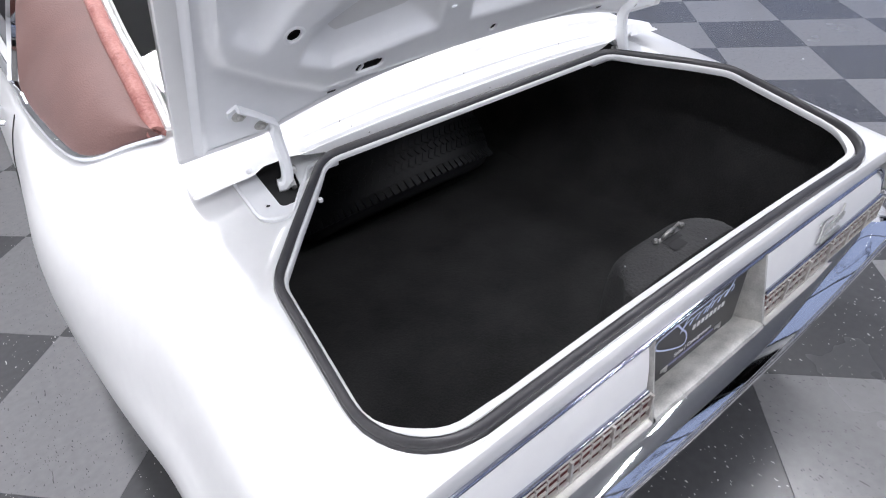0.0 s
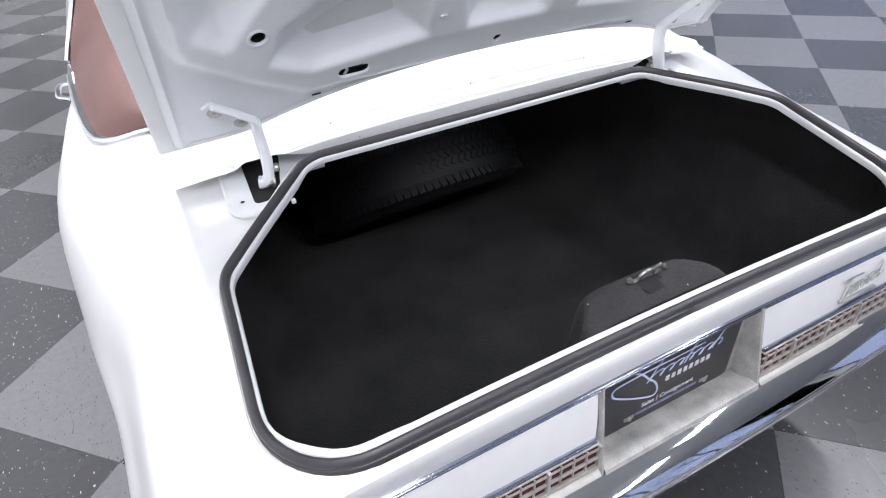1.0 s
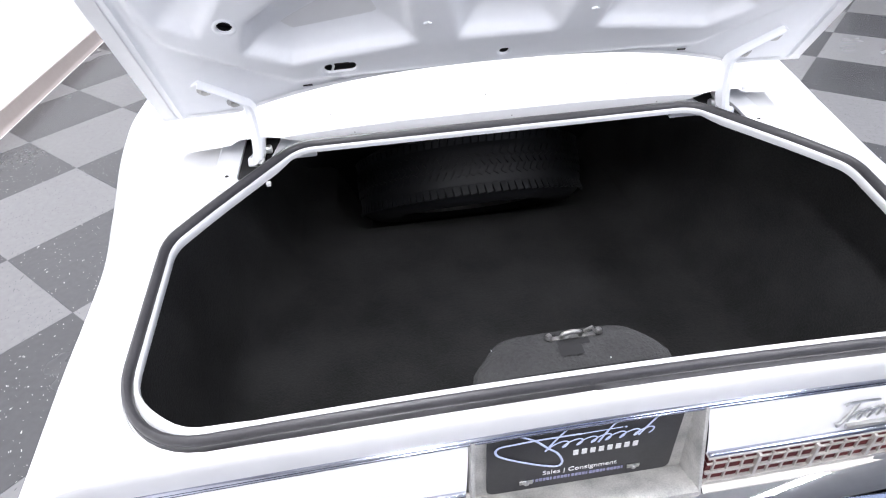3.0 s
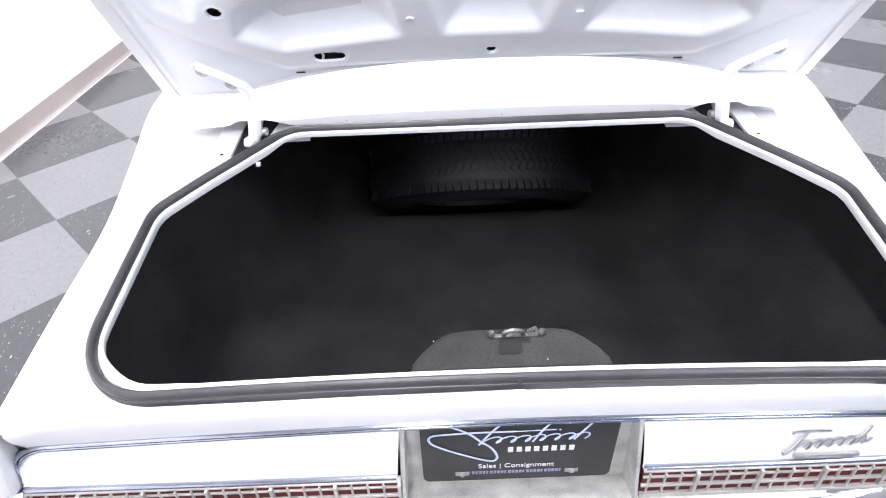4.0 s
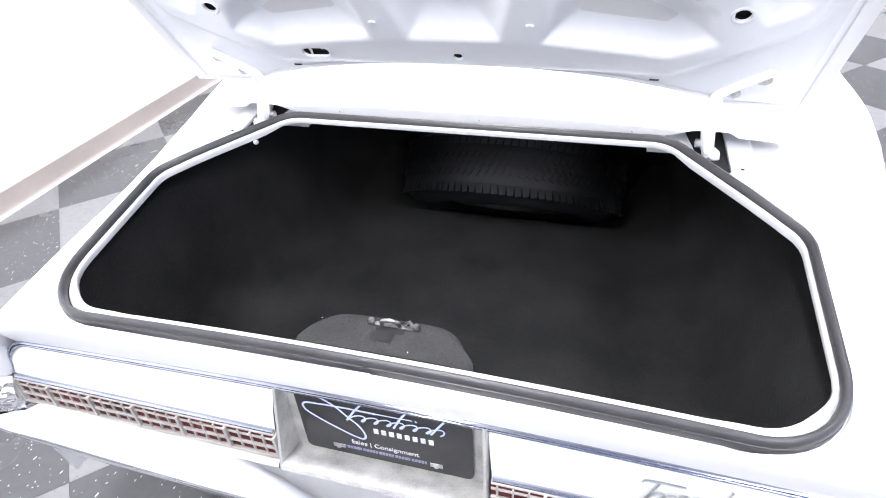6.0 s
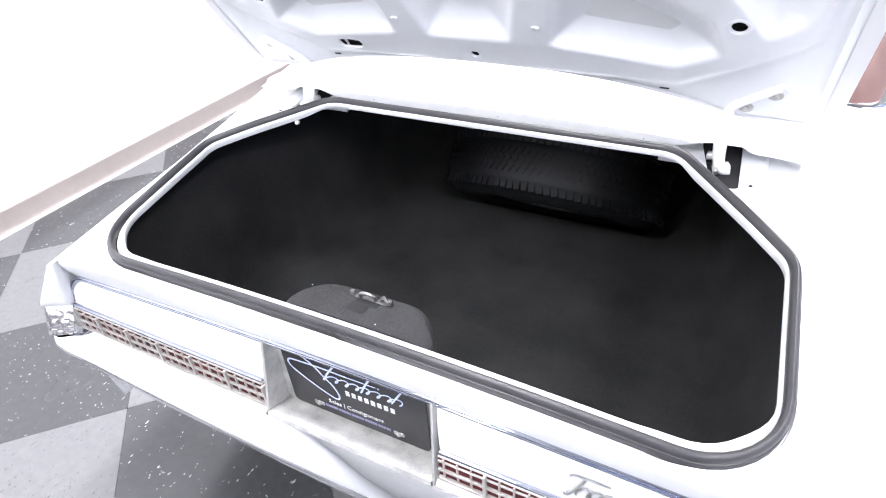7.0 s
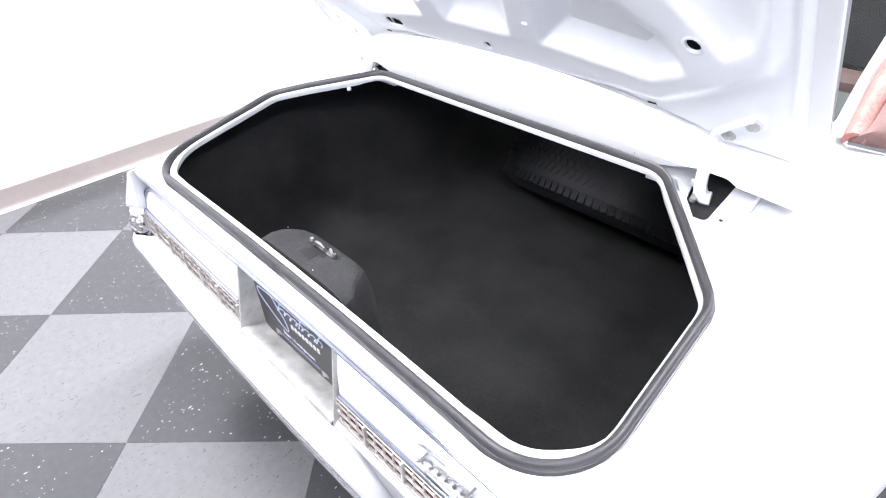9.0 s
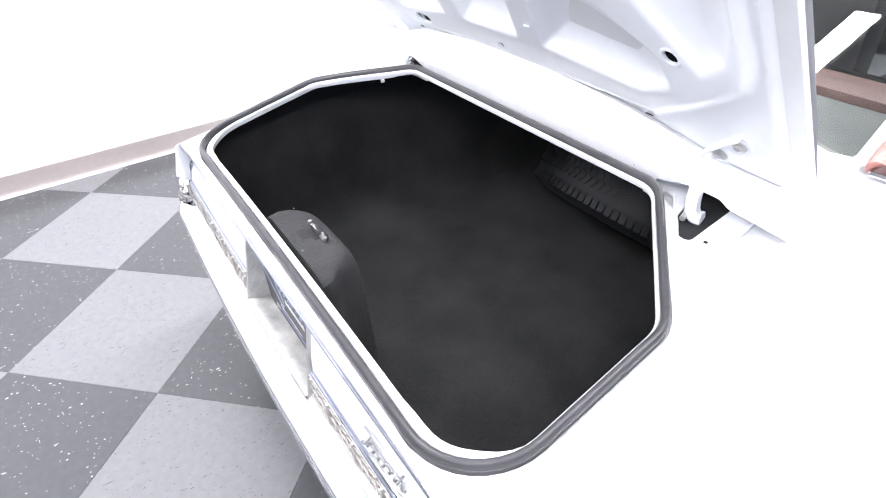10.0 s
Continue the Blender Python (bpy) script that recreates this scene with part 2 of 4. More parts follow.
def smooth_path(points, steps=8):
    """A Catmull-Rom line through the points."""
    p = [Vector(q) for q in points]
    p = [p[0] * 2 - p[1]] + p + [p[-1] * 2 - p[-2]]
    out = []
    for i in range(1, len(p) - 2):
        for k in range(steps):
            t = k / steps
            out.append(0.5 * (2 * p[i] + (p[i + 1] - p[i - 1]) * t + (2 * p[i - 1] - 5 * p[i] + 4 * p[i + 1] - p[i + 2]) * t * t
                              + (3 * p[i] - p[i - 1] - 3 * p[i + 1] + p[i + 2]) * t * t * t))
    return out + [p[-2]]


def lathe(bm, profile, m, steps=32):
    """A profile of (radius, height) turned about its own z axis and laid by m."""
    rows = [[m @ Vector((r * math.cos(2 * math.pi * k / steps), r * math.sin(2 * math.pi * k / steps), h)) for k in range(steps)] for r, h in profile]
    grid(bm, rows, True)
    return bm


def rounded(corners, steps=10):
    """A closed outline from (x, y, radius) corners."""
    out = []
    n = len(corners)
    for i, (x, y, r) in enumerate(corners):
        c = Vector((x, y))
        a = (Vector(corners[i - 1][:2]) - c).normalized()
        b = (Vector(corners[(i + 1) % n][:2]) - c).normalized()
        half = a.angle(b) / 2
        cut = r / math.tan(half)
        mid = c + (a + b).normalized() * (r / math.sin(half))
        p, q = c + a * cut - mid, c + b * cut - mid
        turn = p.angle_signed(q)
        for k in range(steps + 1):
            w = -turn * k / steps
            out.append(mid + Vector((p.x * math.cos(w) - p.y * math.sin(w), p.x * math.sin(w) + p.y * math.cos(w))))
    return out


def resampled(loop, step):
    """The closed outline with points no further apart than step."""
    out = []
    for a, b in zip(loop, loop[1:] + loop[:1]):
        n = max(1, int((b - a).length / step))
        out += [a.lerp(b, k / n) for k in range(n)]
    return out


def offset(loop, d):
    """The closed counter-clockwise outline moved outwards by d."""
    out = []
    for i, p in enumerate(loop):
        t = (loop[(i + 1) % len(loop)] - loop[i - 1]).normalized()
        out.append(p + Vector((t.y, -t.x)) * d)
    return out


# ---- the room ----
TILE, TILT_ANGLE = 0.6107, 0.78836
TILE_O = Vector((-1.5331, -0.3674))
TILE_U = Vector((math.cos(TILT_ANGLE), math.sin(TILT_ANGLE)))
TILE_V = Vector((math.sin(TILT_ANGLE), -math.cos(TILT_ANGLE)))

bm = bmesh.new()
box(bm, ROOM_X0 - 0.1, ROOM_X1 + 0.1, ROOM_Y0 - 0.1, ROOM_Y1 + 0.1, -0.12, -0.004)
floor = solo("floor", bm, GROUT, "checkered floor of light and dark grey vinyl tiles", "floor", "structure", False)

bm = bmesh.new()
box(bm, ROOM_X0 - 0.15, ROOM_X0, ROOM_Y0, ROOM_Y1, -0.1, ROOM_H)
solo("wall_west", bm, WALL, "plain white painted showroom wall beside the car", "wall", "structure", False)
SILL_Z, HEAD_Z = 0.25, 4.45
SOUTH_GLASS, EAST_GLASS = (0.4, 9.4), (-7.8, 11.0)
bm = bmesh.new()
box(bm, ROOM_X0 - 0.15, ROOM_X1 + 0.15, ROOM_Y1, ROOM_Y1 + 0.15, -0.1, ROOM_H)
solo("wall_north", bm, WALL, "plain white painted showroom wall", "wall", "structure", False)
bm = bmesh.new()
for u0, u1, z0, z1 in ((ROOM_X0 - 0.15, SOUTH_GLASS[0], -0.1, ROOM_H), (SOUTH_GLASS[1], ROOM_X1 + 0.15, -0.1, ROOM_H), (*SOUTH_GLASS, -0.1, SILL_Z), (*SOUTH_GLASS, HEAD_Z, ROOM_H)):
    box(bm, u0, u1, ROOM_Y0 - 0.15, ROOM_Y0, z0, z1)
solo("wall_south", bm, WALL, "white showroom wall with a wide shopfront opening", "wall", "structure", False)
bm = bmesh.new()
for u0, u1, z0, z1 in ((ROOM_Y0, EAST_GLASS[0], -0.1, ROOM_H), (EAST_GLASS[1], ROOM_Y1, -0.1, ROOM_H), (*EAST_GLASS, -0.1, SILL_Z), (*EAST_GLASS, HEAD_Z, ROOM_H)):
    box(bm, ROOM_X1, ROOM_X1 + 0.15, u0, u1, z0, z1)
solo("wall_east", bm, WALL, "white showroom wall with a wide shopfront opening", "wall", "structure", False)
bm = bmesh.new()
box(bm, ROOM_X0 - 0.15, ROOM_X1 + 0.15, ROOM_Y0 - 0.15, ROOM_Y1 + 0.15, ROOM_H, ROOM_H + 0.1)
solo("ceiling", bm, CEILING, "pale ceiling of the showroom", "ceiling", "structure", False)

# Tinted shopfront glazing on two sides, a dull day and bare trees beyond.
def glazing(name, along, at, lo, hi, count):
    """A row of tinted panes in slim frames set in a wall's opening; along: the axis it runs on."""
    def put(bm, u0, u1, d0, d1, z0, z1):
        if along == "x":
            box(bm, u0, u1, at - d1, at - d0, z0, z1)
        else:
            box(bm, at + d0, at + d1, u0, u1, z0, z1)
    bm = bmesh.new()
    put(bm, lo, hi, 0.03, 0.12, SILL_Z + 0.002, SILL_Z + 0.05)
    put(bm, lo, hi, 0.03, 0.12, HEAD_Z - 0.05, HEAD_Z - 0.002)
    ob = solo(name, bm, FRAME_METAL, "tinted shopfront window in slim dark frames", "window", "structure", False)
    for k in range(count + 1):
        u = lerp(lo + 0.032, hi - 0.032, k / count)
        bm = bmesh.new()
        put(bm, u - 0.03, u + 0.03, 0.03, 0.12, SILL_Z + 0.052, HEAD_Z - 0.052)
        part("window_frame", bm, FRAME_METAL, ob, smooth=False)
        if k < count:
            v = lerp(lo + 0.032, hi - 0.032, (k + 1) / count)
            bm = bmesh.new()
            put(bm, u + 0.031, v - 0.031, 0.07, 0.076, SILL_Z + 0.052, HEAD_Z - 0.052)
            part("pane", bm, SHOP_GLASS, ob, smooth=False).visible_shadow = False
    return ob


glazing("window_1", "x", ROOM_Y0, *SOUTH_GLASS, 5)
glazing("window_2", "y", ROOM_X1, *EAST_GLASS, 9)
# Ground out of view, made pale to brighten what the bumper reflects.
bm = bmesh.new()
grid(bm, [[(x, y, -0.16) for x in (-30, 0, 30, 60)] for y in (-60, -30, 0, 40)])
solo("ground", bm, ASPHALT, "unseen ground outside the showroom, pale to brighten the bumper's reflection", "ground", "structure", False)


def bare_tree(x, y, tall, seed):
    rng = random.Random(seed)
    t = thing("bare_tree", (x, y, -0.16), "leafless dark tree on the forecourt outside the windows", "tree", "trees outside")
    trunk, twigs = bmesh.new(), bmesh.new()
    def limb(bm, p, d, length, r, depth):
        pts = [p]
        for k in range(4):
            d = (d + Vector((rng.uniform(-0.3, 0.3), rng.uniform(-0.3, 0.3), rng.uniform(-0.1, 0.2)))).normalized()
            pts.append(pts[-1] + d * length / 4)
        rows = []
        for k, q in enumerate(pts):
            rr = r * (1 - 0.14 * k)
            e = (pts[min(k + 1, 4)] - pts[max(k - 1, 0)]).normalized()
            u = e.cross(Vector((0.3, 1, 0.1))).normalized()
            v = e.cross(u)
            rows.append([q + (u * math.cos(w) + v * math.sin(w)) * rr for w in (0, 1.257, 2.513, 3.770, 5.027)])
        grid(bm, rows, True)
        if depth:
            for k in range(3):
                at = pts[rng.choice((2, 3, 4))]
                limb(twigs, at, (d + Vector((rng.uniform(-1, 1), rng.uniform(-1, 1), rng.uniform(-0.3, 0.7)))).normalized(), length * rng.uniform(0.5, 0.8), r * 0.5, depth - 1)
    limb(trunk, Vector((x, y, -0.16)), Vector((0, 0, 1)), tall, tall * 0.024, 4)
    part("trunk", trunk, BARK, t)
    part("limbs", twigs, BARK, t)


for k, (x, y, tall) in enumerate(((3.2, -10.0, 2.5), (5.6, -9.9, 2.8), (7.7, -10.1, 2.6), (9.9, -9.8, 2.9), (12.0, -6.5, 2.7), (12.2, -1.5, 2.8), (12.0, 4.0, 2.5))):
    bare_tree(x, y, tall, 11 + k)

# Cove base: a thin rubber skirting with a small toe at the floor.
bm = bmesh.new()
prof = [(0.0, 0.115), (0.005, 0.113), (0.006, 0.03), (0.009, 0.016), (0.016, 0.007), (0.024, 0.003), (0.026, 0.0005), (0.0, 0.0005)]
rows = [[(ROOM_X0 + 0.001 + dx, y, z) for dx, z in prof] for y in np.linspace(ROOM_Y0, ROOM_Y1, 30)]
grid(bm, rows)
solo("baseboard", bm, COVE, "taupe rubber cove base along the white wall", "baseboard", "structure")
bm = bmesh.new()
box(bm, ROOM_X0 + 0.0275, ROOM_X0 + 0.031, ROOM_Y0, ROOM_Y1, 0.0005, 0.0035)
solo("trim", bm, WALL, "pale bead of sealant along the cove base", "trim", "structure", False)

# Ceiling lamps: long fluorescent fixtures, two rows.
# Row at x 3.6 is unseen, added to brighten deck, floor and lid.
LAMPS = [(-0.6, y) for y in (-3.2, 0.0, 2.62, 6.4)] + [(3.6, y) for y in (-6.3, -2.9, 0.9, 3.8, 6.9)]


def ceiling_lamp(x, y):
    t = thing("ceiling_light", (x, y, ROOM_H), "long white fluorescent ceiling light, switched on", "ceiling light", "showroom ceiling lights")
    bm = bmesh.new()
    box(bm, x - 0.16, x + 0.16, y - 1.24, y + 1.24, ROOM_H - 0.09, ROOM_H - 0.002, 0.01)
    part("housing", bm, ENAMEL, t)
    for dx in (-0.085, 0.085):
        bm = bmesh.new()
        tube(bm, [(x + dx, y - 1.2, ROOM_H - 0.115), (x + dx, y - 0.4, ROOM_H - 0.115), (x + dx, y + 0.4, ROOM_H - 0.115), (x + dx, y + 1.2, ROOM_H - 0.115)], 0.022, sides=12)
        part("tube", bm, LAMP, t, "glowing white tube")
    return t


first_lamp = ceiling_lamp(*LAMPS[0])
for x, y in LAMPS[1:]:
    copy_thing(first_lamp, pose(x, y, ROOM_H))
for x, y in LAMPS:
    d = bpy.data.lights.new("ceiling_glow", "AREA")
    d.shape, d.size, d.size_y, d.energy, d.color = "RECTANGLE", 0.26, 2.4, LAMP_WATTS, (0.935, 0.932, 1.0)
    o = new("ceiling_glow", d)
    o.matrix_world = pose(x, y, ROOM_H - 0.14)

# ---- the car: shape of the body ----
DECK = [(-0.04, 0.847), (0.0, 0.852), (0.3, 0.896), (0.62, 0.940), (0.8, 0.962), (0.95, 0.985), (1.2, 1.005), (1.4, 1.02), (2.0, 1.02), (5.3, 0.93)]
PLAN = [(-0.022, 0.804, 0.786, 0.880), (0.20, 0.801, 0.820, 0.897), (0.45, 0.806, 0.845, 0.911), (0.70, 0.846, 0.862, 0.946), (1.00, 0.900, 0.878, 0.974), (1.30, 0.896, 0.884, 0.968),
        (1.70, 0.872, 0.885, 0.956), (2.60, 0.866, 0.885, 0.952), (4.20, 0.890, 0.870, 0.970), (5.00, 0.840, 0.830, 0.925), (5.25, 0.740, 0.780, 0.810)]  # y, shoulder x and z, widest x


def flank_lines(y, xs, zs, xw):
    """One section of the body side: shoulder, two lines above the widest one, two below it down to the sill."""
    full = 0.27 + 0.22 * math.exp(-((y - 1.05) / 0.38) ** 2) + 0.10 * ease((y - 1.2) / 0.5)
    low = ease((y + 0.02) / 0.8)
    return (y, xs, zs, lerp(xs, xw, full), zs - 0.034 - 0.028 * low, lerp(xs, xw, full + 0.35), 0.69 + 0.045 * ease((y + 0.02) / 1.2), xw, 0.60, xw - 0.012, 0.45 - 0.05 * low, xw - 0.055, 0.32 - 0.11 * low)


SIDE = [flank_lines(*row) for row in PLAN]


def lean(x):
    """The flanks stand a little further out on the car's right."""
    return 0.013 * ease((abs(x) - 0.67) / 0.10)


def crown(x, y):
    """How far the tail of the deck and the seal on it fall away from the middle to the corners."""
    return 0.020 * min(1.2, (abs(x) / 0.65) ** 2) * max(0.0, min(1.0, 1 - (y - 0.10) / 0.35))


def deck_z(x, y):
    """Height of the upper body beside and behind the boot opening: it crowns down to the shoulder."""
    z, xs, zs = flowing(y, DECK) - crown(min(abs(x), 0.70), y), flowing(y, SIDE, 1), flowing(y, SIDE, 2)
    u = max(0.0, (abs(x) - 0.64) / (xs - 0.64))
    back = max(0.0, 0.0 - y)
    return z - (z - zs) * u**2.1 - 4.0 * back * back


car = thing("car", (0, 2.4, 0), "white two-door coupe with burgundy vinyl roof and its boot lid open", "car")
car.matrix_basis = CAR_POSE @ Matrix.Translation((0, 2.4, 0))

MOUTH = rounded([(-0.675, -0.0050, 0.134), (0.671, -0.0135, 0.132), (0.653, 0.368, 0.08), (0.428, 0.609, 0.09), (-0.425, 0.609, 0.09), (-0.646, 0.371, 0.08)])
MOUTH = resampled(MOUTH, 0.03)


def mouth_z(y, x=0.0):
    return 0.865 + 0.18 * y - crown(x, y)


# Rear deck and flanks: even sections from the mouth of the boot, or from the middle in front of it, out to the shoulder and down to the sill.
LIP = offset(MOUTH, 0.002)
LIP_Y0, LIP_Y1 = min(p.y for p in LIP), max(p.y for p in LIP)


def lip_x(y, s):
    """How far out the rim of the mouth lies at y, on the side s."""
    best = 0.0
    for p, q in zip(LIP, LIP[1:] + LIP[:1]):
        if (p.y - y) * (q.y - y) <= 0 and p.y != q.y:
            x = lerp(p.x, q.x, (y - p.y) / (q.y - p.y))
            if x * s > best:
                best = x * s
    return best


def section(y):
    """The body side at y, from the shoulder down to the sill."""
    return smooth_path([Vector((flowing(y, SIDE, k), y, flowing(y, SIDE, k + 1))) for k in range(1, 12, 2)], 4)


def rim_z(x, y):
    return mouth_z(y, x) - 0.009 - 0.007 * ease((y - 0.36) / 0.12)


REAR_Y = -0.016
ys = [REAR_Y] + [LIP_Y0 + (LIP_Y1 - LIP_Y0) * (0.5 - 0.5 * math.cos(math.pi * k / 44)) for k in range(45)] + [0.625, 0.64, 0.66, 0.70, 0.75, 0.81, 0.88, 0.94, 1.0, 1.06, 1.12, 1.18, 1.24, 1.3, 1.36, 1.42]
for s in (-1, 1):
    bm = bmesh.new()
    rows = []
    for y in ys:
        side = section(y)
        xs = side[0].x
        within = LIP_Y0 < y < LIP_Y1
        x0 = lip_x(y, s) if within else (0.40 if y < 0.9 else 0.60)
        if not within and y < 0.3:
            x0 = lip_x(LIP_Y0 + 0.0002, s)
        row = [Vector((x0 - 0.016, y, rim_z(x0, y) - 0.003)), Vector((x0 - 0.002, y, rim_z(x0, y) - 0.003))] if within else [Vector((x0 - 0.016, y, deck_z(x0, y))), Vector((x0 - 0.002, y, deck_z(x0, y)))]
        for f in (0.0, 0.04, 0.1, 0.18, 0.27, 0.37, 0.47, 0.57, 0.66, 0.74, 0.81, 0.87, 0.92, 0.96):
            x = lerp(x0, xs, f)
            z = deck_z(x, y)
            if within:
                z = lerp(rim_z(x0, y), z, ease((x - x0) / 0.035))
            row.append(Vector((x, y, z)))
        row += side
        rows.append([(s * p.x + lean(p.x), p.y, p.z) for p in row])
    grid(bm, rows)
    part("quarter_panel", bm, PAINT, car)
    bm = bmesh.new()
    grid(bm, [[(s * p.x + lean(p.x), p.y, p.z) for p in [Vector((lerp(0.80, flowing(y, SIDE, 1), f), y, deck_z(lerp(0.80, flowing(y, SIDE, 1), f), y))) for f in (0, 0.3, 0.6, 0.85)] + section(y)] for y in (1.42, 1.5, 1.58, 1.7, 1.9, 2.1, 2.35, 2.6, 3.0, 3.4, 3.8, 4.2, 4.6, 4.8, 5.0, 5.1, 5.18, 5.25)])
    part("door_and_fender", bm, PAINT, car)

# The strip of deck in front of the mouth, and the rim behind it that rolls over to the bright trim.
bm = bmesh.new()
xs = np.linspace(-0.43, 0.43, 40)
grid(bm, [[(x, y, z if y < 0.63 else deck_z(x, y)) for x in xs] for y, z in ((LIP_Y1 - 0.016, mouth_z(LIP_Y1) - 0.019), (LIP_Y1, mouth_z(LIP_Y1) - 0.016), (0.66, 0), (0.80, 0), (0.97, 0))])


def bow(x):
    """How far the tail stands forward of its middle at x: it bows in plan."""
    return 0.013 * (abs(x) / 0.72) ** 1.7


def trim_z(x):
    return 0.791 - 0.040 * (abs(x) / 0.72) ** 1.6


xs = np.linspace(-0.765, 0.765, 80)
rows = []
for f, y in ((0.0, LIP_Y0 + 0.012), (0.0, LIP_Y0), (0.0, -0.0155), (0.03, -0.0180), (0.12, -0.0203), (0.30, -0.0212), (0.60, -0.0190), (1.0, -0.0138), (1.08, 0.004)):
    row = []
    for x in xs:
        if y == -0.0155:
            z0 = deck_z(x, y) - 0.0008
        elif y > -0.016:
            z0 = min(rim_z(x, LIP_Y0), deck_z(x, y) - 0.004 * (abs(x) > 0.50)) - 0.002 if f < 1 else 0
        else:
            z0 = deck_z(x, -0.016)
        row.append((x + lean(x), y + bow(x) * min(1.0, f), z0 if f < 0.01 else lerp(deck_z(x, -0.016), trim_z(x), f)))
    rows.append(row)
rows[0] = [(x + lean(x), y, z - 0.002) for (x, y, z) in rows[0]]
grid(bm, rows)
part("rear_deck", bm, PAINT, car)

# Hood, cowl and nose: the front of the car, out of sight behind the lid.
bm = bmesh.new()
grid(bm, [[(x, y, 0.93 + 0.03 * (1 - (x / 0.9) ** 2) - 0.25 * ease((y - 4.6) / 0.7)) for x in np.linspace(-table(y, SIDE, 1), table(y, SIDE, 1), 15)] for y in (3.7, 4.0, 4.4, 4.7, 4.9, 5.05, 5.15, 5.25)])
part("hood", bm, PAINT, car)
bm = bmesh.new()
box(bm, -0.74, 0.74, 5.2, 5.30, 0.34, 0.70, 0.03)
part("front_bumper", bm, CHROME, car, "chrome front bumper")
bm = bmesh.new()
grid(bm, [[(x, y, z) for x in np.linspace(-0.80, 0.80, 9)] for y, z in ((5.24, 0.70), (5.245, 0.60), (5.235, 0.45), (5.20, 0.30), (5.05, 0.23))])
part("nose_panel", bm, PAINT, car)
bm = bmesh.new()
box(bm, -0.84, 0.84, 1.72, 5.1, 0.2, 0.26)
part("underbody", bm, DARK, car)

# Fender ends: white corners of the tail outside the lamp panels.
for s in (-1, 1):
    bm = bmesh.new()
    outline = [p for p in section(REAR_Y) if p.z > 0.650]
    outline = [Vector((0.790, 0, 0.735)), Vector((0.782, 0, trim_z(0.766) + 0.006)), Vector((0.770, 0, deck_z(0.770, REAR_Y))), Vector((0.78, 0, deck_z(0.78, REAR_Y)))] + outline + [Vector((outline[-1].x + 0.006, 0, 0.636)), Vector((0.83, 0, 0.654)), Vector((0.799, 0, 0.668))]
    mid = Vector((0.812, 0, 0.712))
    rows = []
    for inset, y, flare in ((0.0, 0.010, 0), (0.0, -0.014, 0), (0.0, -0.019, 0.5), (0.0015, -0.025, 0.85), (0.004, -0.0285, 1), (0.009, -0.0305, 1), (0.03, -0.0315, 0.9), (0.055, -0.032, 0.8)):
        row = []
        for p in outline:
            d = mid - p
            q = p + d * min(1.0, inset / d.length)
            row.append((s * (q.x + 0.036 * flare * ease((0.785 - q.z) / 0.14) * ease((p.x - 0.795) / 0.03)) + lean(q.x), y - 0.11 * flare**0.5 * max(0.0, 0.785 - q.z) * ease((q.x - 0.785) / 0.04), q.z))
        rows.append(row)
    vs = grid(bm, rows, True)
    bm.faces.new(vs[-1])
    part("fender_end", bm, PAINT, car)
    bm = bmesh.new()
    rng = random.Random(5)
    rows = []
    for f in np.linspace(0, 1, 15):
        row = []
        for u in np.linspace(0, 1, 15):
            x = lerp(0.792, lerp(0.916, 0.922, f), u)
            z = lerp(lerp(0.670, 0.638, u), lerp(0.600, 0.555, u), f)
            y = -0.026 - 0.018 * u - 0.026 * f**0.8 + 0.10 * max(0.0, u - 0.72) ** 1.6
            still = f in (0.0, 1.0) or u in (0.0, 1.0)
            row.append((s * x + lean(x), y + (0 if still else rng.uniform(-0.0022, 0.0022)), z))
        rows.append([(s * 0.791, 0.004, row[0][2])] + row + [(row[-1][0], 0.05, row[-1][2] - 0.004)])
    grid(bm, rows)
    part("corner_cap", bm, CHROME, car, "rippled chrome cap at the corner of the tail")

# ---- tail: trim, lamp panels, lamps, number-plate recess ----
TAIL_Y = [(0.58, -0.051), (0.61, -0.0465), (0.66, -0.036), (0.785, -0.0115), (0.83, -0.006)]


def tail_y(z, x=0.0):
    return table(z, TAIL_Y) + bow(x)


def set_back(bm):
    """Fit a flat lamp part to the bowed tail: shift it forward and scale it about a point over the middle of the tail."""
    pivot = Vector((0.0, -0.55, 1.47))
    for v in bm.verts:
        v.co = pivot + (v.co - pivot) * (1 + (0.008 + bow(v.co.x)) / 0.52)


def trim_line(drop, y):
    """The line of the bright strip: along the tail, then down round the outer end of each lamp panel."""
    end = [(0.700, trim_z(0.700) - drop), (0.735, trim_z(0.735) - drop), (0.760, 0.739 - drop), (0.776 - 0.3 * drop, 0.725 - drop), (0.784 - 0.3 * drop, 0.702), (0.787 - 0.3 * drop, 0.672)]
    side = smooth_path([(x, y + bow(x) - 0.20 * max(0.0, end[0][1] - z), z) for x, z in end], 4)
    run = [Vector((x, y + bow(x), trim_z(x) - drop)) for x in np.linspace(-0.69, 0.69, 50)]
    return [Vector((-p.x, p.y, p.z)) for p in reversed(side)] + run + side


bm = bmesh.new()
tube(bm, trim_line(0.001, -0.0125), 0.0064, flat=0.55)
part("tail_trim", bm, TRIM_CHROME, car, "thin chrome strip round the tail panel")
bm = bmesh.new()
tube(bm, trim_line(0.0090, -0.0150), 0.0030)
part("trim_bead", bm, TRIM_CHROME, car)

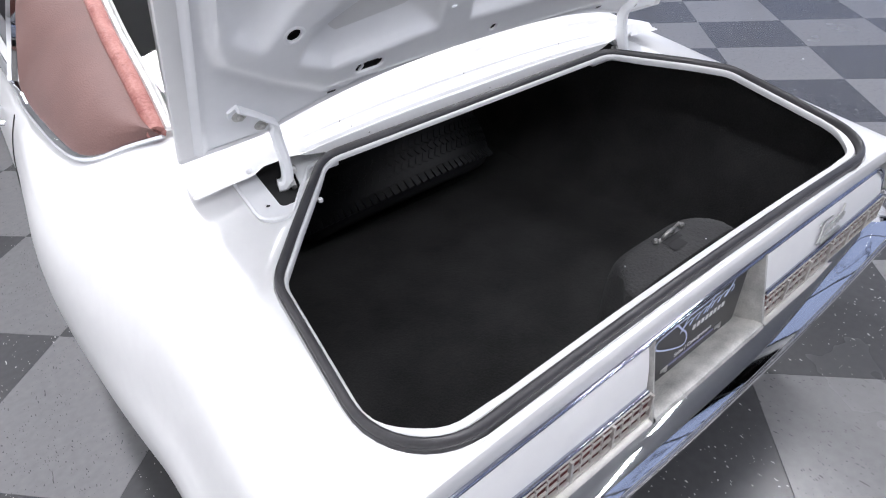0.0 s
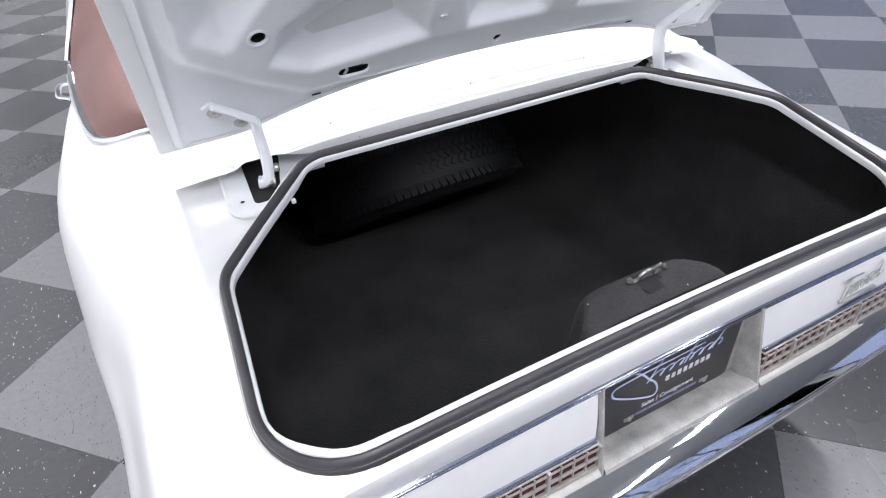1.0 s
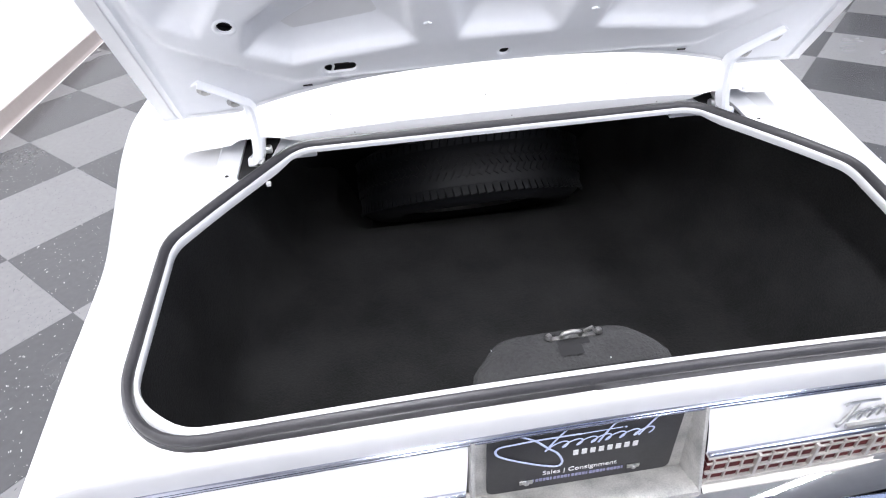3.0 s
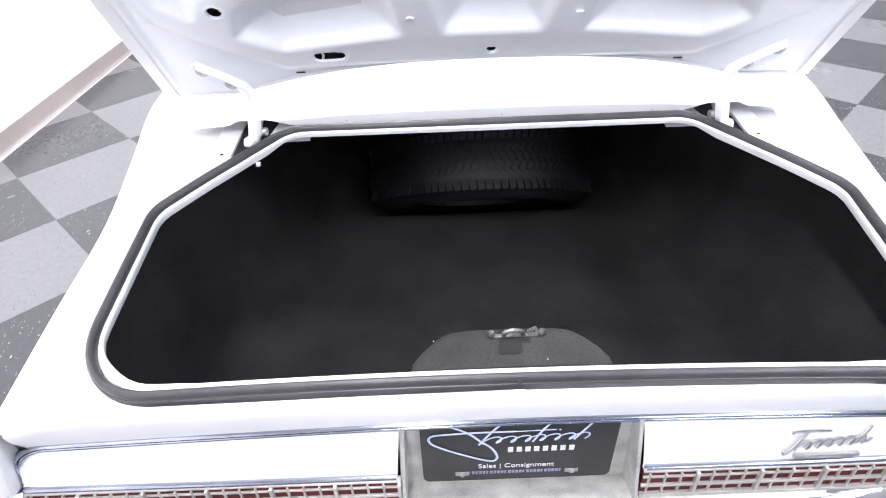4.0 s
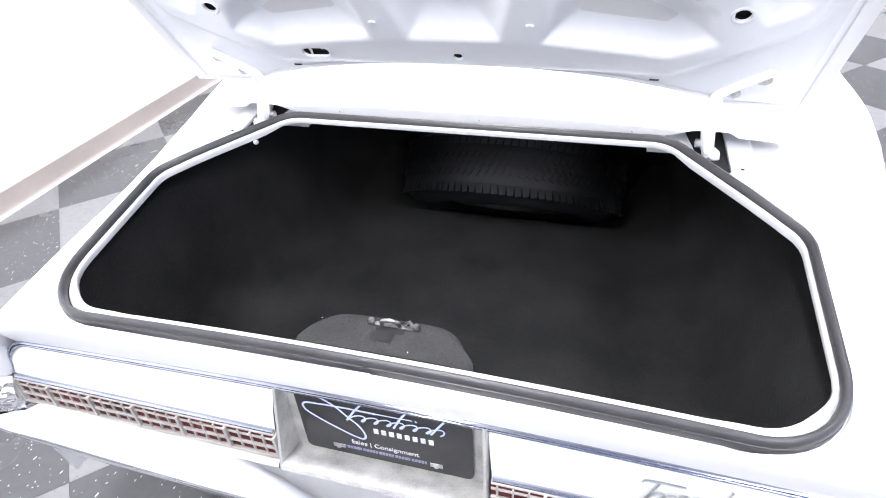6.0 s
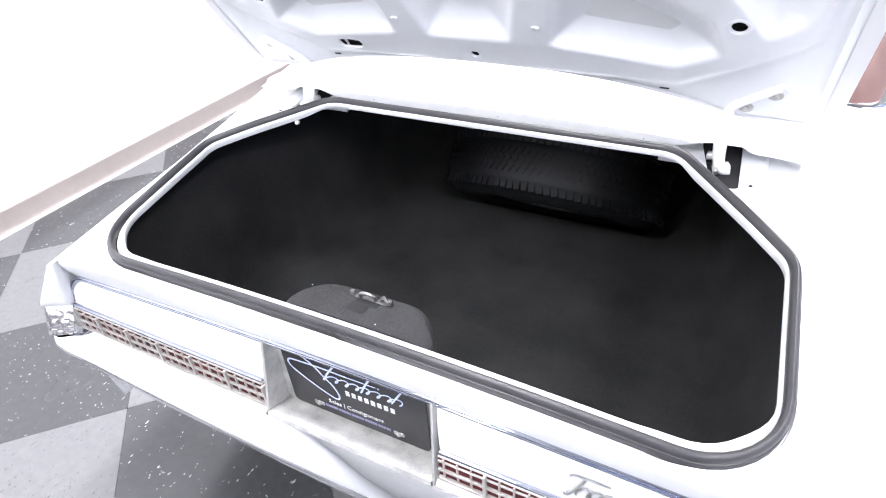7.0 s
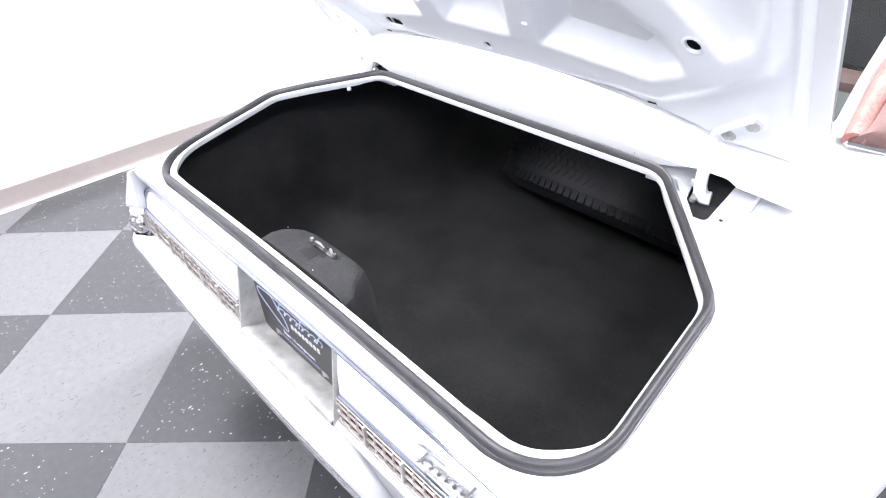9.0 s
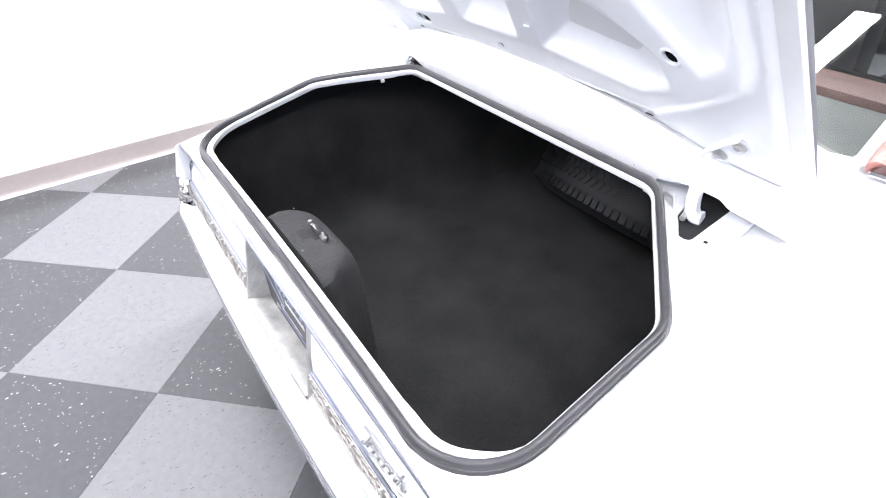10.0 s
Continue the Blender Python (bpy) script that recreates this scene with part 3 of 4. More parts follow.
for s in (-1, 1):
    bm = bmesh.new()
    rows = []
    for f in np.linspace(0, 1, 9):
        row = []
        for u in np.linspace(0.0, 1.0, 24):
            x = lerp(lerp(0.190, 0.181, f), 0.784, u)
            top = trim_z(x) - 0.008 - 0.016 * ease((x - 0.735) / 0.045)
            z = lerp(0.682 - 0.012 * (x / 0.72) ** 1.7, top, f)
            row.append((s * x, lerp(tail_y(0.682), -0.0125, f) + bow(x) - 0.003 * math.sin(math.pi * f) + 0.003 * (f == 1.0), z))
        rows.append(row)
    grid(bm, rows)
    panel = part("lamp_panel", bm, PAINT, car, "white panel above the tail lamp")
    bm = bmesh.new()
    tube(bm, [(s * 0.188, -0.0425, 0.6975), (s * 0.45, -0.0435, 0.698), (s * 0.748, -0.0425, 0.6975)], 0.0048)
    set_back(bm)
    part("panel_edge", bm, TRIM_CHROME, panel)
    # The lamp: a red lens behind a bright egg-crate grille.
    x0, x1, z0, z1 = 0.186, 0.748, 0.637, 0.693
    bm = bmesh.new()
    box(bm, *sorted((s * x0, s * x1)), -0.0475, -0.037, z0, z1 + 0.002)
    bmesh.ops.subdivide_edges(bm, edges=[e for e in bm.edges if abs(e.verts[0].co.x - e.verts[1].co.x) > 0.1], cuts=12)
    set_back(bm)
    lamp = part("tail_lamp", bm, LENS, car, "red tail lamp lens behind a bright grille", False)
    bm = bmesh.new()
    for k in range(26):
        x = (0.184 if s < 0 else 0.172) + 0.0242 * k
        if x0 - 0.003 < x < x1:
            main = k % 4 == 0
            thick = 0.0027 if main else 0.0015
            box(bm, s * x - thick, s * x + thick, -0.0545 if main else -0.0510, -0.0365, z0, z1 - 0.002 * (not main), 0.0006)
    box(bm, *sorted((s * x1 - 0.003, s * x1 + 0.003)), -0.0530, -0.0365, z0, z1, 0.0006)
    for z, thick, deep in ((z0 + 0.001, 0.0034, -0.0540), (0.6610, 0.0030, -0.0515), (0.6825, 0.0018, -0.0505), (z1 + 0.001, 0.0016, -0.0490)):
        box(bm, *sorted((s * x0, s * x1)), deep, -0.0365, z - thick, z + thick, 0.0006)
    bmesh.ops.subdivide_edges(bm, edges=[e for e in bm.edges if abs(e.verts[0].co.x - e.verts[1].co.x) > 0.1], cuts=12)
    set_back(bm)
    part("lamp_grille", bm, GRILLE_METAL, lamp, "bright metal egg-crate lamp grille", False)
    bm = bmesh.new()
    rows = [[(s * x, y, z) for x in np.linspace(x0 - 0.002, 0.752, 13)] for y, z in ((-0.036, 0.6350), (-0.052, 0.6345), (-0.060, 0.631), (-0.064, 0.626), (-0.06, 0.620))]
    grid(bm, rows)
    set_back(bm)
    part("lamp_sill", bm, GRILLE_METAL, lamp)

# Recess for the plate: back, floor and cheeks of dull metal.
bm = bmesh.new()
box(bm, -0.180, 0.180, 0.006, 0.012, 0.59, 0.815)
recess = part("plate_recess", bm, ALUMINIUM, car, "dull aluminium recess for the plate", False)
bm = bmesh.new()
grid(bm, [[(x, y, z) for x in (-0.180, 0.0, 0.180)] for y, z in ((0.007, 0.602), (-0.018, 0.609), (-0.032, 0.6175), (-0.046, 0.6200), (-0.054, 0.6185), (-0.057, 0.610))])
part("recess_floor", bm, ALUMINIUM, recess)
for s in (-1, 1):
    bm = bmesh.new()
    rows = []
    for z in np.linspace(0.592, 0.784, 10):
        w = lerp(0.1785, 0.1715, (z - 0.62) / 0.164)
        rows.append([(s * w, 0.008, z), (s * w, tail_y(z), z), (s * (w + 0.0015), tail_y(z) - 0.006, z), (s * (w + 0.006), tail_y(z) - 0.007, z), (s * (w + 0.0085), tail_y(z) - 0.002, z), (s * 0.187, 0.0, z)])
    grid(bm, rows)
    part("recess_cheek", bm, ALUMINIUM, recess)

# Tail backing closes the body behind lamps and panels.
bm = bmesh.new()
box(bm, -0.36, 0.36, 0.014, 0.020, 0.42, 0.825)
box(bm, -0.60, 0.60, 0.014, 0.020, 0.42, 0.79)
box(bm, -0.76, 0.76, 0.014, 0.020, 0.42, 0.76)
part("tail_backing", bm, DARK, car, smooth=False)

# The plate.
bm = bmesh.new()
outline = rounded([(-0.1525, 0.616, 0.012), (0.1525, 0.616, 0.012), (0.1525, 0.768, 0.012), (-0.1525, 0.768, 0.012)], 6)
front = [bm.verts.new((p.x, -0.002, p.y)) for p in outline]
backs = [bm.verts.new((p.x, 0.001, p.y)) for p in outline]
bm.faces.new(front)
bm.faces.new(backs)
for i in range(len(front)):
    j = (i + 1) % len(front)
    bm.faces.new((front[i], front[j], backs[j], backs[i]))
plate = part("number_plate", bm, PLATE, car, "black dealer plate with pale script mark and small print", False)


def stroke(bm, pts, r, y=-0.0035, steps=8):
    """A flat pen stroke on an upright face, from (x, z) points."""
    path = smooth_path([(x, y, z) for x, z in pts], steps)
    rows = []
    for i, p in enumerate(path):
        d = (path[min(i + 1, len(path) - 1)] - path[max(i - 1, 0)]).normalized()
        q = Vector((d.z, 0, -d.x)) * r
        rows.append([p + q, p + Vector((0, -0.0008, 0)), p - q])
    grid(bm, rows)


bm = bmesh.new()
stroke(bm, [(-0.084, 0.7660), (-0.104, 0.7668), (-0.1105, 0.7640), (-0.0977, 0.758), (-0.0768, 0.743), (-0.0585, 0.7219), (-0.043, 0.7061), (-0.0336, 0.6853), (-0.0357, 0.673), (-0.0458, 0.6712), (-0.0709, 0.6814), (-0.1061, 0.7002), (-0.1317, 0.7174),
            (-0.1388, 0.7274), (-0.1389, 0.736), (-0.1313, 0.7419), (-0.1118, 0.7437), (-0.068, 0.746), (-0.0071, 0.7458)], 0.0021)
stroke(bm, [(-0.0071, 0.7458), (0.0250, 0.7464), (0.0558, 0.7471)], 0.0011)
run = []
for k in range(85):
    w = 2 * math.pi * k / 12
    z = 0.7255 + 0.0045 * k / 84 - 0.0078 * math.cos(w)
    run.append((-0.050 + 0.154 * k / 84 - 0.0066 * math.sin(w) + 0.75 * (z - 0.727), z))
stroke(bm, run, 0.0015, steps=2)
for pts in ([(-0.0285, 0.7660), (-0.0464, 0.7408), (-0.0623, 0.7145)], [(0.0475, 0.7665), (0.0344, 0.7452), (0.0209, 0.7178)], [(0.1125, 0.7665), (0.1004, 0.7466), (0.0847, 0.7207)], [(0.0605, 0.7455), (0.0625, 0.7480)]):
    stroke(bm, pts, 0.0020)
part("script_mark", bm, PLATE_BLUE, plate, "pale blue flourish")
bm = bmesh.new()
for k in range(8):
    box(bm, -0.0165 + 0.0137 * k, -0.0085 + 0.0137 * k, -0.0035, -0.0022, 0.6930, 0.7045)
part("mark_bar", bm, PLATE_WHITE, plate, smooth=False)
bm = bmesh.new()
for k in range(26):
    w = 0.0042 if k % 5 else 0.0026
    box(bm, -0.079 + 0.0059 * k, -0.079 + 0.0059 * k + w, -0.0035, -0.0022, 0.6352, 0.6412)
part("print_bar", bm, PLATE_DIM, plate, smooth=False)
for word, x, z, size in (("Sales | Consignment", -0.002, 0.6512, 0.0150),):
    cu = bpy.data.curves.new("plate_words", "FONT")
    cu.body, cu.size, cu.align_x, cu.extrude = word, size, "CENTER", 0.0003
    tmp = new("plate_words", cu)
    me = bpy.data.meshes.new_from_object(tmp)
    bpy.data.objects.remove(tmp)
    me.transform(pose(x, -0.0030, z, 90))
    me.materials.append(PLATE_WHITE)
    ob = new("plate_words", me)
    ob.parent = plate
for s in (-1, 1):
    bm = bmesh.new()
    box(bm, s * 0.0889 - 0.011, s * 0.0889 + 0.011, -0.0040, -0.0022, 0.6325, 0.6415, 0.0008)
    lathe(bm, [(0.0, 0.004), (0.003, 0.0038), (0.0048, 0.002), (0.005, 0.0)], pose(s * 0.0889, -0.0038, 0.637, 90), 14)
    part("plate_screw", bm, STEEL, plate, "bright plate screw")

# Badge: a chrome script shape over a short bar.
bm = bmesh.new()


def badge_y(z):
    return lerp(-0.0380, -0.0230, (z - 0.69) / 0.10) - 0.008


def raised_stroke(pts, r):
    tube(bm, smooth_path([(x, badge_y(z), z) for x, z in pts], 5), r, sides=6)


raised_stroke([(0.396, 0.7575), (0.402, 0.7615), (0.428, 0.7625), (0.452, 0.7615)], 0.0021)
raised_stroke([(0.418, 0.7610), (0.410, 0.7440), (0.401, 0.7270), (0.393, 0.7180), (0.391, 0.7225)], 0.0024)
run = []
for k in range(61):
    w = 2 * math.pi * k / 10
    z = 0.7335 + 0.010 * k / 60 - 0.0085 * math.cos(w)
    run.append((0.412 + 0.090 * k / 60 - 0.0052 * math.sin(w) + 0.45 * (z - 0.735), z))
tube(bm, [(x, badge_y(z), z) for x, z in run], 0.0020, sides=6)
raised_stroke([(0.494, 0.7360), (0.502, 0.7530), (0.509, 0.7700)], 0.0024)
raised_stroke([(0.500, 0.7400), (0.510, 0.7385), (0.517, 0.7460)], 0.0020)
box(bm, 0.411, 0.508, badge_y(0.712) - 0.001, badge_y(0.712) + 0.006, 0.7065, 0.7145, 0.001)
set_back(bm)
part("badge", bm, STEEL, car, "chrome script badge on the lamp panel")

# Rear bumper: one chrome blade wrapping both corners.
PROFILE = [(0.000, 0.606), (0.008, 0.612), (0.018, 0.6125), (0.027, 0.609), (0.042, 0.6000), (0.055, 0.5900), (0.068, 0.5790), (0.0770, 0.5680), (0.0795, 0.5610), (0.0775, 0.549), (0.066, 0.520), (0.046, 0.482), (0.020, 0.454), (0.000, 0.440)]
bm = bmesh.new()
track = []
for y in np.linspace(0.12, 0.045, 4):
    track.append((Vector((-0.905 + 0.20 * (y - 0.045), y)), Vector((-1, 0)), 0.30))
for a in np.linspace(0, 90, 9)[1:]:
    w = radians(a)
    track.append((Vector((-0.797 - 0.108 * max(0.0, math.cos(w)) ** 0.6, 0.045 - 0.075 * math.sin(w) ** 0.6)), Vector((-math.cos(w), -math.sin(w))), lerp(0.30, 1.0, (a / 90) ** 0.6)))
half = track[:]
for x in np.linspace(-0.70, 0.70, 30):
    track.append((Vector((x, -0.030 - 0.006 * (1 - (x / 0.7) ** 2))), Vector((0, -1)), 1.0))
track += [(Vector((-p.x, p.y)), Vector((-d.x, d.y)), f) for p, d, f in reversed(half)]
rows = []
for p, d, f in track:
    rise = -0.008 * ease((abs(p.x) - 0.755) / 0.03) - 0.022 * ease((abs(p.x) - 0.78) / 0.10)
    p = p + Vector((0, 0.010 + bow(p.x)))
    rows.append([(*(p + d * o * f), z + rise * ease((z - 0.5) / 0.13)) for o, z in PROFILE])
grid(bm, rows)
part("rear_bumper", bm, CHROME, car, "curved chrome rear bumper")

# ---- boot: seal, flange, lining, latch cover ----
SEAL_MID, SEAL_SLIM = -0.0085, 0.76
bm = bmesh.new()
rows = []
for a, b in ((0.0005, -0.017), (0.001, -0.008), (0.001, -0.003), (-0.0006, -0.0022), (0.0002, 0.0015), (-0.0012, 0.0055), (-0.0042, 0.0085), (-0.0085, 0.0095), (-0.0128, 0.008), (-0.0165, 0.004), (-0.0182, -0.001), (-0.0186, -0.008), (-0.0180, -0.015)):
    rows.append([(p.x, p.y, mouth_z(p.y, p.x) + b * (1 - 0.15 * ease((p.y - 0.50) / 0.10) * (b > 0))) for p in offset(MOUTH, SEAL_MID + (a - SEAL_MID) * SEAL_SLIM)])
grid(bm, rows, True)
part("boot_seal", bm, RUBBER, car, "grey-black rubber weatherstrip round the boot opening")
bm = bmesh.new()
rows = []
# The lip lies flat along the tail and turns down steeply at the sides and the front.
FLAT = ((-0.016, -0.008), (-0.020, -0.002), (-0.0300, -0.0025), (-0.0320, -0.004), (-0.0328, -0.008), (-0.032, -0.016))
STEEP = ((-0.015, -0.006), (-0.0182, -0.004), (-0.0206, -0.006), (-0.0214, -0.009), (-0.0215, -0.0145), (-0.020, -0.021))
for (fa, fb), (sa, sb) in zip(FLAT, STEEP):
    row = []
    for p, n_out in zip(MOUTH, offset(MOUTH, 1.0)):
        f = ease((p.y - 0.02) / 0.10)
        out = n_out - p
        out = out * (1.0 + 0.10 * (1 - f) * ease((abs(p.x) - 0.47) / 0.05))
        row.append((p.x + out.x * lerp(fa, sa, f), p.y + out.y * lerp(fa, sa, f), mouth_z(p.y, p.x) + lerp(fb, sb, f) + 0.005 * ease((p.y - 0.56) / 0.03) * (sb < -0.010)))
    rows.append(row)
grid(bm, rows, True)
part("boot_flange", bm, PAINT, car, "white painted inner lip of the boot opening")
bm = bmesh.new()
box(bm, -0.480, -0.471, 0.516, 0.526, mouth_z(0.51) - 0.025, mouth_z(0.51) - 0.017, 0.002)
part("flange_clip", bm, PAINT, car)
bm = bmesh.new()
ring = [(0.0015, -0.010), (0.002, -0.004), (0.0008, 0.003), (-0.0040, 0.0098), (-0.0085, 0.0110), (-0.0130, 0.0095), (-0.0172, 0.005), (-0.0195, -0.002)]
grid(bm, [[(x, -0.0103 - SEAL_MID - (a - SEAL_MID) * SEAL_SLIM, mouth_z(-0.012) + b) for a, b in ring] for x in (-0.0105, -0.009, -0.004, -0.0025)])
part("seal_joint", bm, RUBBER, car)

# Carpet lining: a deep well that runs forward under the parcel shelf.
def basin(x, y):
    """Height of the carpet: a flat floor that drops to the spare wheel and curves up into the sides."""
    half = 0.705 - 0.07 * ease((y - 0.45) / 0.4)
    qx, qy = abs(x) - (half - 0.14), abs(y - 0.82) - (0.80 - 0.14)
    inside_by = 0.14 - (math.hypot(max(qx, 0), max(qy, 0)) + min(max(qx, qy), 0))
    low = 0.45 - 0.22 * ease((y - 1.0) / 0.37) * ease((0.46 - abs(x - 0.022)) / 0.12)
    top = min(0.905, mouth_z(y, x) - 0.029, deck_z(x, y) - 0.014)
    k = min(1.0, max(0.0, 1 - inside_by / 0.12))
    return lerp(low, top, 1 - (1 - k**2.2) ** 0.8)


bm = bmesh.new()
us = np.sin(np.linspace(-math.pi / 2, math.pi / 2, 49))
vs_ = [0.82 + 0.80 * math.sin(a) for a in np.linspace(-math.pi / 2, math.pi / 2, 57)]
rows = []
for y in vs_:
    half = 0.705 - 0.07 * ease((y - 0.45) / 0.4)
    rows.append([(u * half, y, basin(u * half, y)) for u in us])
grid(bm, rows)
part("boot_lining", bm, CARPET, car, "black carpet lining of the boot")
# Added sheets close the boot; its deep shade is put into their colour.
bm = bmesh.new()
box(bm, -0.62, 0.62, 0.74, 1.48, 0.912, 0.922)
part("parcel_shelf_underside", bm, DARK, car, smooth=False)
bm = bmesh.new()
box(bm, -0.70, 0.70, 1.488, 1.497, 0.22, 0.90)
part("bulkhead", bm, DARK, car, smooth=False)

# Cover over the latch at the sill of the boot.
bm = bmesh.new()
rows = []
for x_half, y, z in ((0.158, 0.045, 0.500), (0.154, 0.03, 0.833), (0.149, 0.034, 0.845), (0.146, 0.060, 0.8505), (0.140, 0.085, 0.8505), (0.132, 0.102, 0.8475), (0.127, 0.114, 0.8415), (0.124, 0.124, 0.832), (0.122, 0.132, 0.818), (0.121, 0.138, 0.795), (0.121, 0.143, 0.76), (0.121, 0.146, 0.70), (0.121, 0.148, 0.60), (0.121, 0.150, 0.445)):
    row = []
    for a in np.linspace(-math.pi / 2, math.pi / 2, 25):
        f = math.sin(a)
        edge = abs(f) ** 8
        row.append(((x_half + 0.004) * f - 0.009, y + 0.004 - 0.030 * abs(f) ** 6 * ease((y - 0.05) / 0.06), z - 0.020 * edge))
    rows.append(row)
vs = grid(bm, rows)
for side in (0, -1):
    base = [bm.verts.new((r[side].co.x * 1.06, max(0.045, r[side].co.y - 0.01), 0.445)) for r in vs]
    for a in range(len(vs) - 1):
        bm.faces.new((vs[a][side], vs[a + 1][side], base[a + 1], base[a]))
cover = part("latch_cover", bm, GREY_CARPET, car, "charcoal carpet cover over the latch")
bm = bmesh.new()
box(bm, -0.036, 0.036, 0.091, 0.099, 0.850, 0.8525, 0.001)
tube(bm, smooth_path([(-0.018, 0.093, 0.853), (-0.016, 0.091, 0.862), (-0.004, 0.091, 0.866), (0.010, 0.092, 0.862), (0.012, 0.095, 0.853)]), 0.0038, sides=8)
tube(bm, [(0.02, 0.099, 0.855), (0.03, 0.095, 0.866), (0.036, 0.094, 0.855)], 0.003, sides=8)
lathe(bm, [(0.0, 0.006), (0.004, 0.006), (0.0055, 0.003), (0.006, 0.0)], pose(-0.037, 0.095, 0.855), 12)
lathe(bm, [(0.0, 0.006), (0.004, 0.006), (0.0055, 0.003), (0.006, 0.0)], pose(0.041, 0.095, 0.855), 12)
part("latch_striker", bm, DULL_STEEL, cover, "bright steel latch striker")
# The latch slot is a solid block, dark as the shade inside one.
bm = bmesh.new()
box(bm, -0.026, 0.024, 0.078, 0.108, 0.842, 0.8515, 0.003)
part("latch_slot", bm, DARK, cover, smooth=False)
bm = bmesh.new()
rows = [[(x, y, z) for x in (-0.028, -0.010, 0.008)] for y, z in ((0.078, 0.8522), (0.068, 0.8528), (0.058, 0.8520))]
grid(bm, rows)
part("latch_flap", bm, DARK, cover)
for x, y, z in ((-0.126, 0.092, 0.8480), (0.042, 0.044, 0.8515)):
    bm = bmesh.new()
    box(bm, x - 0.0007, x + 0.0007, y - 0.0010, y + 0.0008, z - 0.0006, z + 0.0006)
    part("lint", bm, LINT, cover, "speck of white lint", False)

# ---- boot lid, open ----
LID_FOOT, LID_UP, LID_IN = Vector((0, 0.625, 1.035)), Vector((0, -0.555, 0.832)), Vector((0, -0.832, -0.555))
LID_LEN = 0.70


def lid_edge(x):
    return max(0.0, 0.077 * (1 - (abs(x) / 0.515) ** 2.6))


def inside(x, s, poly):
    """Signed depth of (x, s) inside a convex outline."""
    best = 9.0
    for (ax, ay), (bx, by) in zip(poly, poly[1:] + poly[:1]):
        nx, ny = -(by - ay), bx - ax
        best = min(best, ((x - ax) * nx + (s - ay) * ny) / math.hypot(nx, ny))
    return best


FRAME = [(-0.30, 0.066), (0.40, 0.066), (0.50, 0.135), (0.598, 0.215), (0.612, 0.26), (0.612, 0.64), (-0.30, 0.64)]
POCKETS = [[(-0.2, 0.165), (0.090, 0.165), (0.125, 0.30), (0.14, 0.42), (0.0, 0.50), (-0.2, 0.5)], [(0.165, 0.165), (0.390, 0.134), (0.464, 0.182), (0.446, 0.250), (0.33, 0.335), (0.20, 0.43)],
           [(0.525, 0.225), (0.575, 0.265), (0.590, 0.32), (0.590, 0.58), (0.40, 0.58), (0.40, 0.40)]]
HOLES = [(-0.475, 0.247, 0.0125, 0.0125), (0.482, 0.250, 0.0125, 0.0125), (0.0, 0.112, 0.0095, 0.0095), (-0.307, 0.112, 0.030, 0.0125)]


def lid_in(x, s):
    """Depth of the pressed inner panel: rim flange, raised frame, sunk pockets."""
    a = abs(x)
    h = -0.014 + 0.014 * ease(inside(a, s, FRAME) / 0.022)
    h += 0.006 * ease(1 - abs(a - 0.628) / 0.012)
    h -= 0.006 * ease((0.17 - s) / 0.08) * ease(inside(a, s, FRAME) / 0.02)
    for k, p in enumerate(POCKETS):
        deep = min(1.0, max(0.0, (inside(a, s, p) + 0.006) / 0.085))
        h -= (0.034, 0.036, 0.026)[k] * (1 - (1 - deep) ** 2) * ease(deep / 0.25)
    return h


def lid_point(x, s, h):
    crown = 0.012 * (1 - (x / 0.67) ** 2)
    return LID_FOOT + Vector((x, 0, 0)) + LID_UP * s + LID_IN * (h - crown + 0.006)


bm = bmesh.new()
rows = []
NX, NS = 200, 96
for j in range(NS + 1):
    row = []
    for i in range(NX + 1):
        x = lerp(-0.645, 0.645, i / NX)
        s = lerp(lid_edge(x) + 0.006, LID_LEN - 0.02, j / NS)
        row.append(lid_point(x, s, lid_in(x, s)))
    rows.append(row)
vs = grid(bm, rows)
gone = []
for f in bm.faces:
    c = f.calc_center_median() - LID_FOOT
    s = c.dot(LID_UP)
    for hx, hs, rx, rs in HOLES:
        if max(0, abs(c.x - hx) - (rx - rs)) ** 2 + (s - hs) ** 2 < (rs + 0.002) ** 2:
            gone.append(f)
            break
bmesh.ops.delete(bm, geom=gone, context="FACES")
lid = part("boot_lid", bm, INNER_PAINT, car, "open boot lid, its pressed white inner panel showing")
bm = bmesh.new()
edge = []
for x in np.linspace(-0.665, 0.665, 60):
    edge.append((x, lid_edge(x)))
rows = []
for x, s0 in edge:
    taper = 0.010 * ease((abs(x) - 0.63) / 0.035)
    row = [lid_point(x, s0 + 0.008, -0.0125), lid_point(x, s0 + 0.001, -0.010), lid_point(x, s0 - 0.001, -0.016), lid_point(x, s0 + 0.004, -0.024)]
    row += [lid_point(x, lerp(s0 + 0.004, LID_LEN - 0.004, f), -0.026 - 0.012 * math.sin(math.pi * f)) for f in (0.15, 0.3, 0.45, 0.6, 0.75, 0.9, 1.0)]
    row += [lid_point(x, LID_LEN, -0.020), lid_point(x, LID_LEN, -0.004), lid_point(x, LID_LEN - 0.022, -0.006)]
    rows.append(row)
grid(bm, rows)
for s in (-1, 1):
    rows = []
    for q in np.linspace(0.0, LID_LEN, 30):
        rows.append([lid_point(s * 0.640, q, -0.0125), lid_point(s * 0.662, q, -0.0125), lid_point(s * 0.6665, q, -0.0135), lid_point(s * 0.668, q, -0.018), lid_point(s * 0.665, q, -0.026)])
    grid(bm, rows)
part("lid_skin", bm, PAINT, lid)
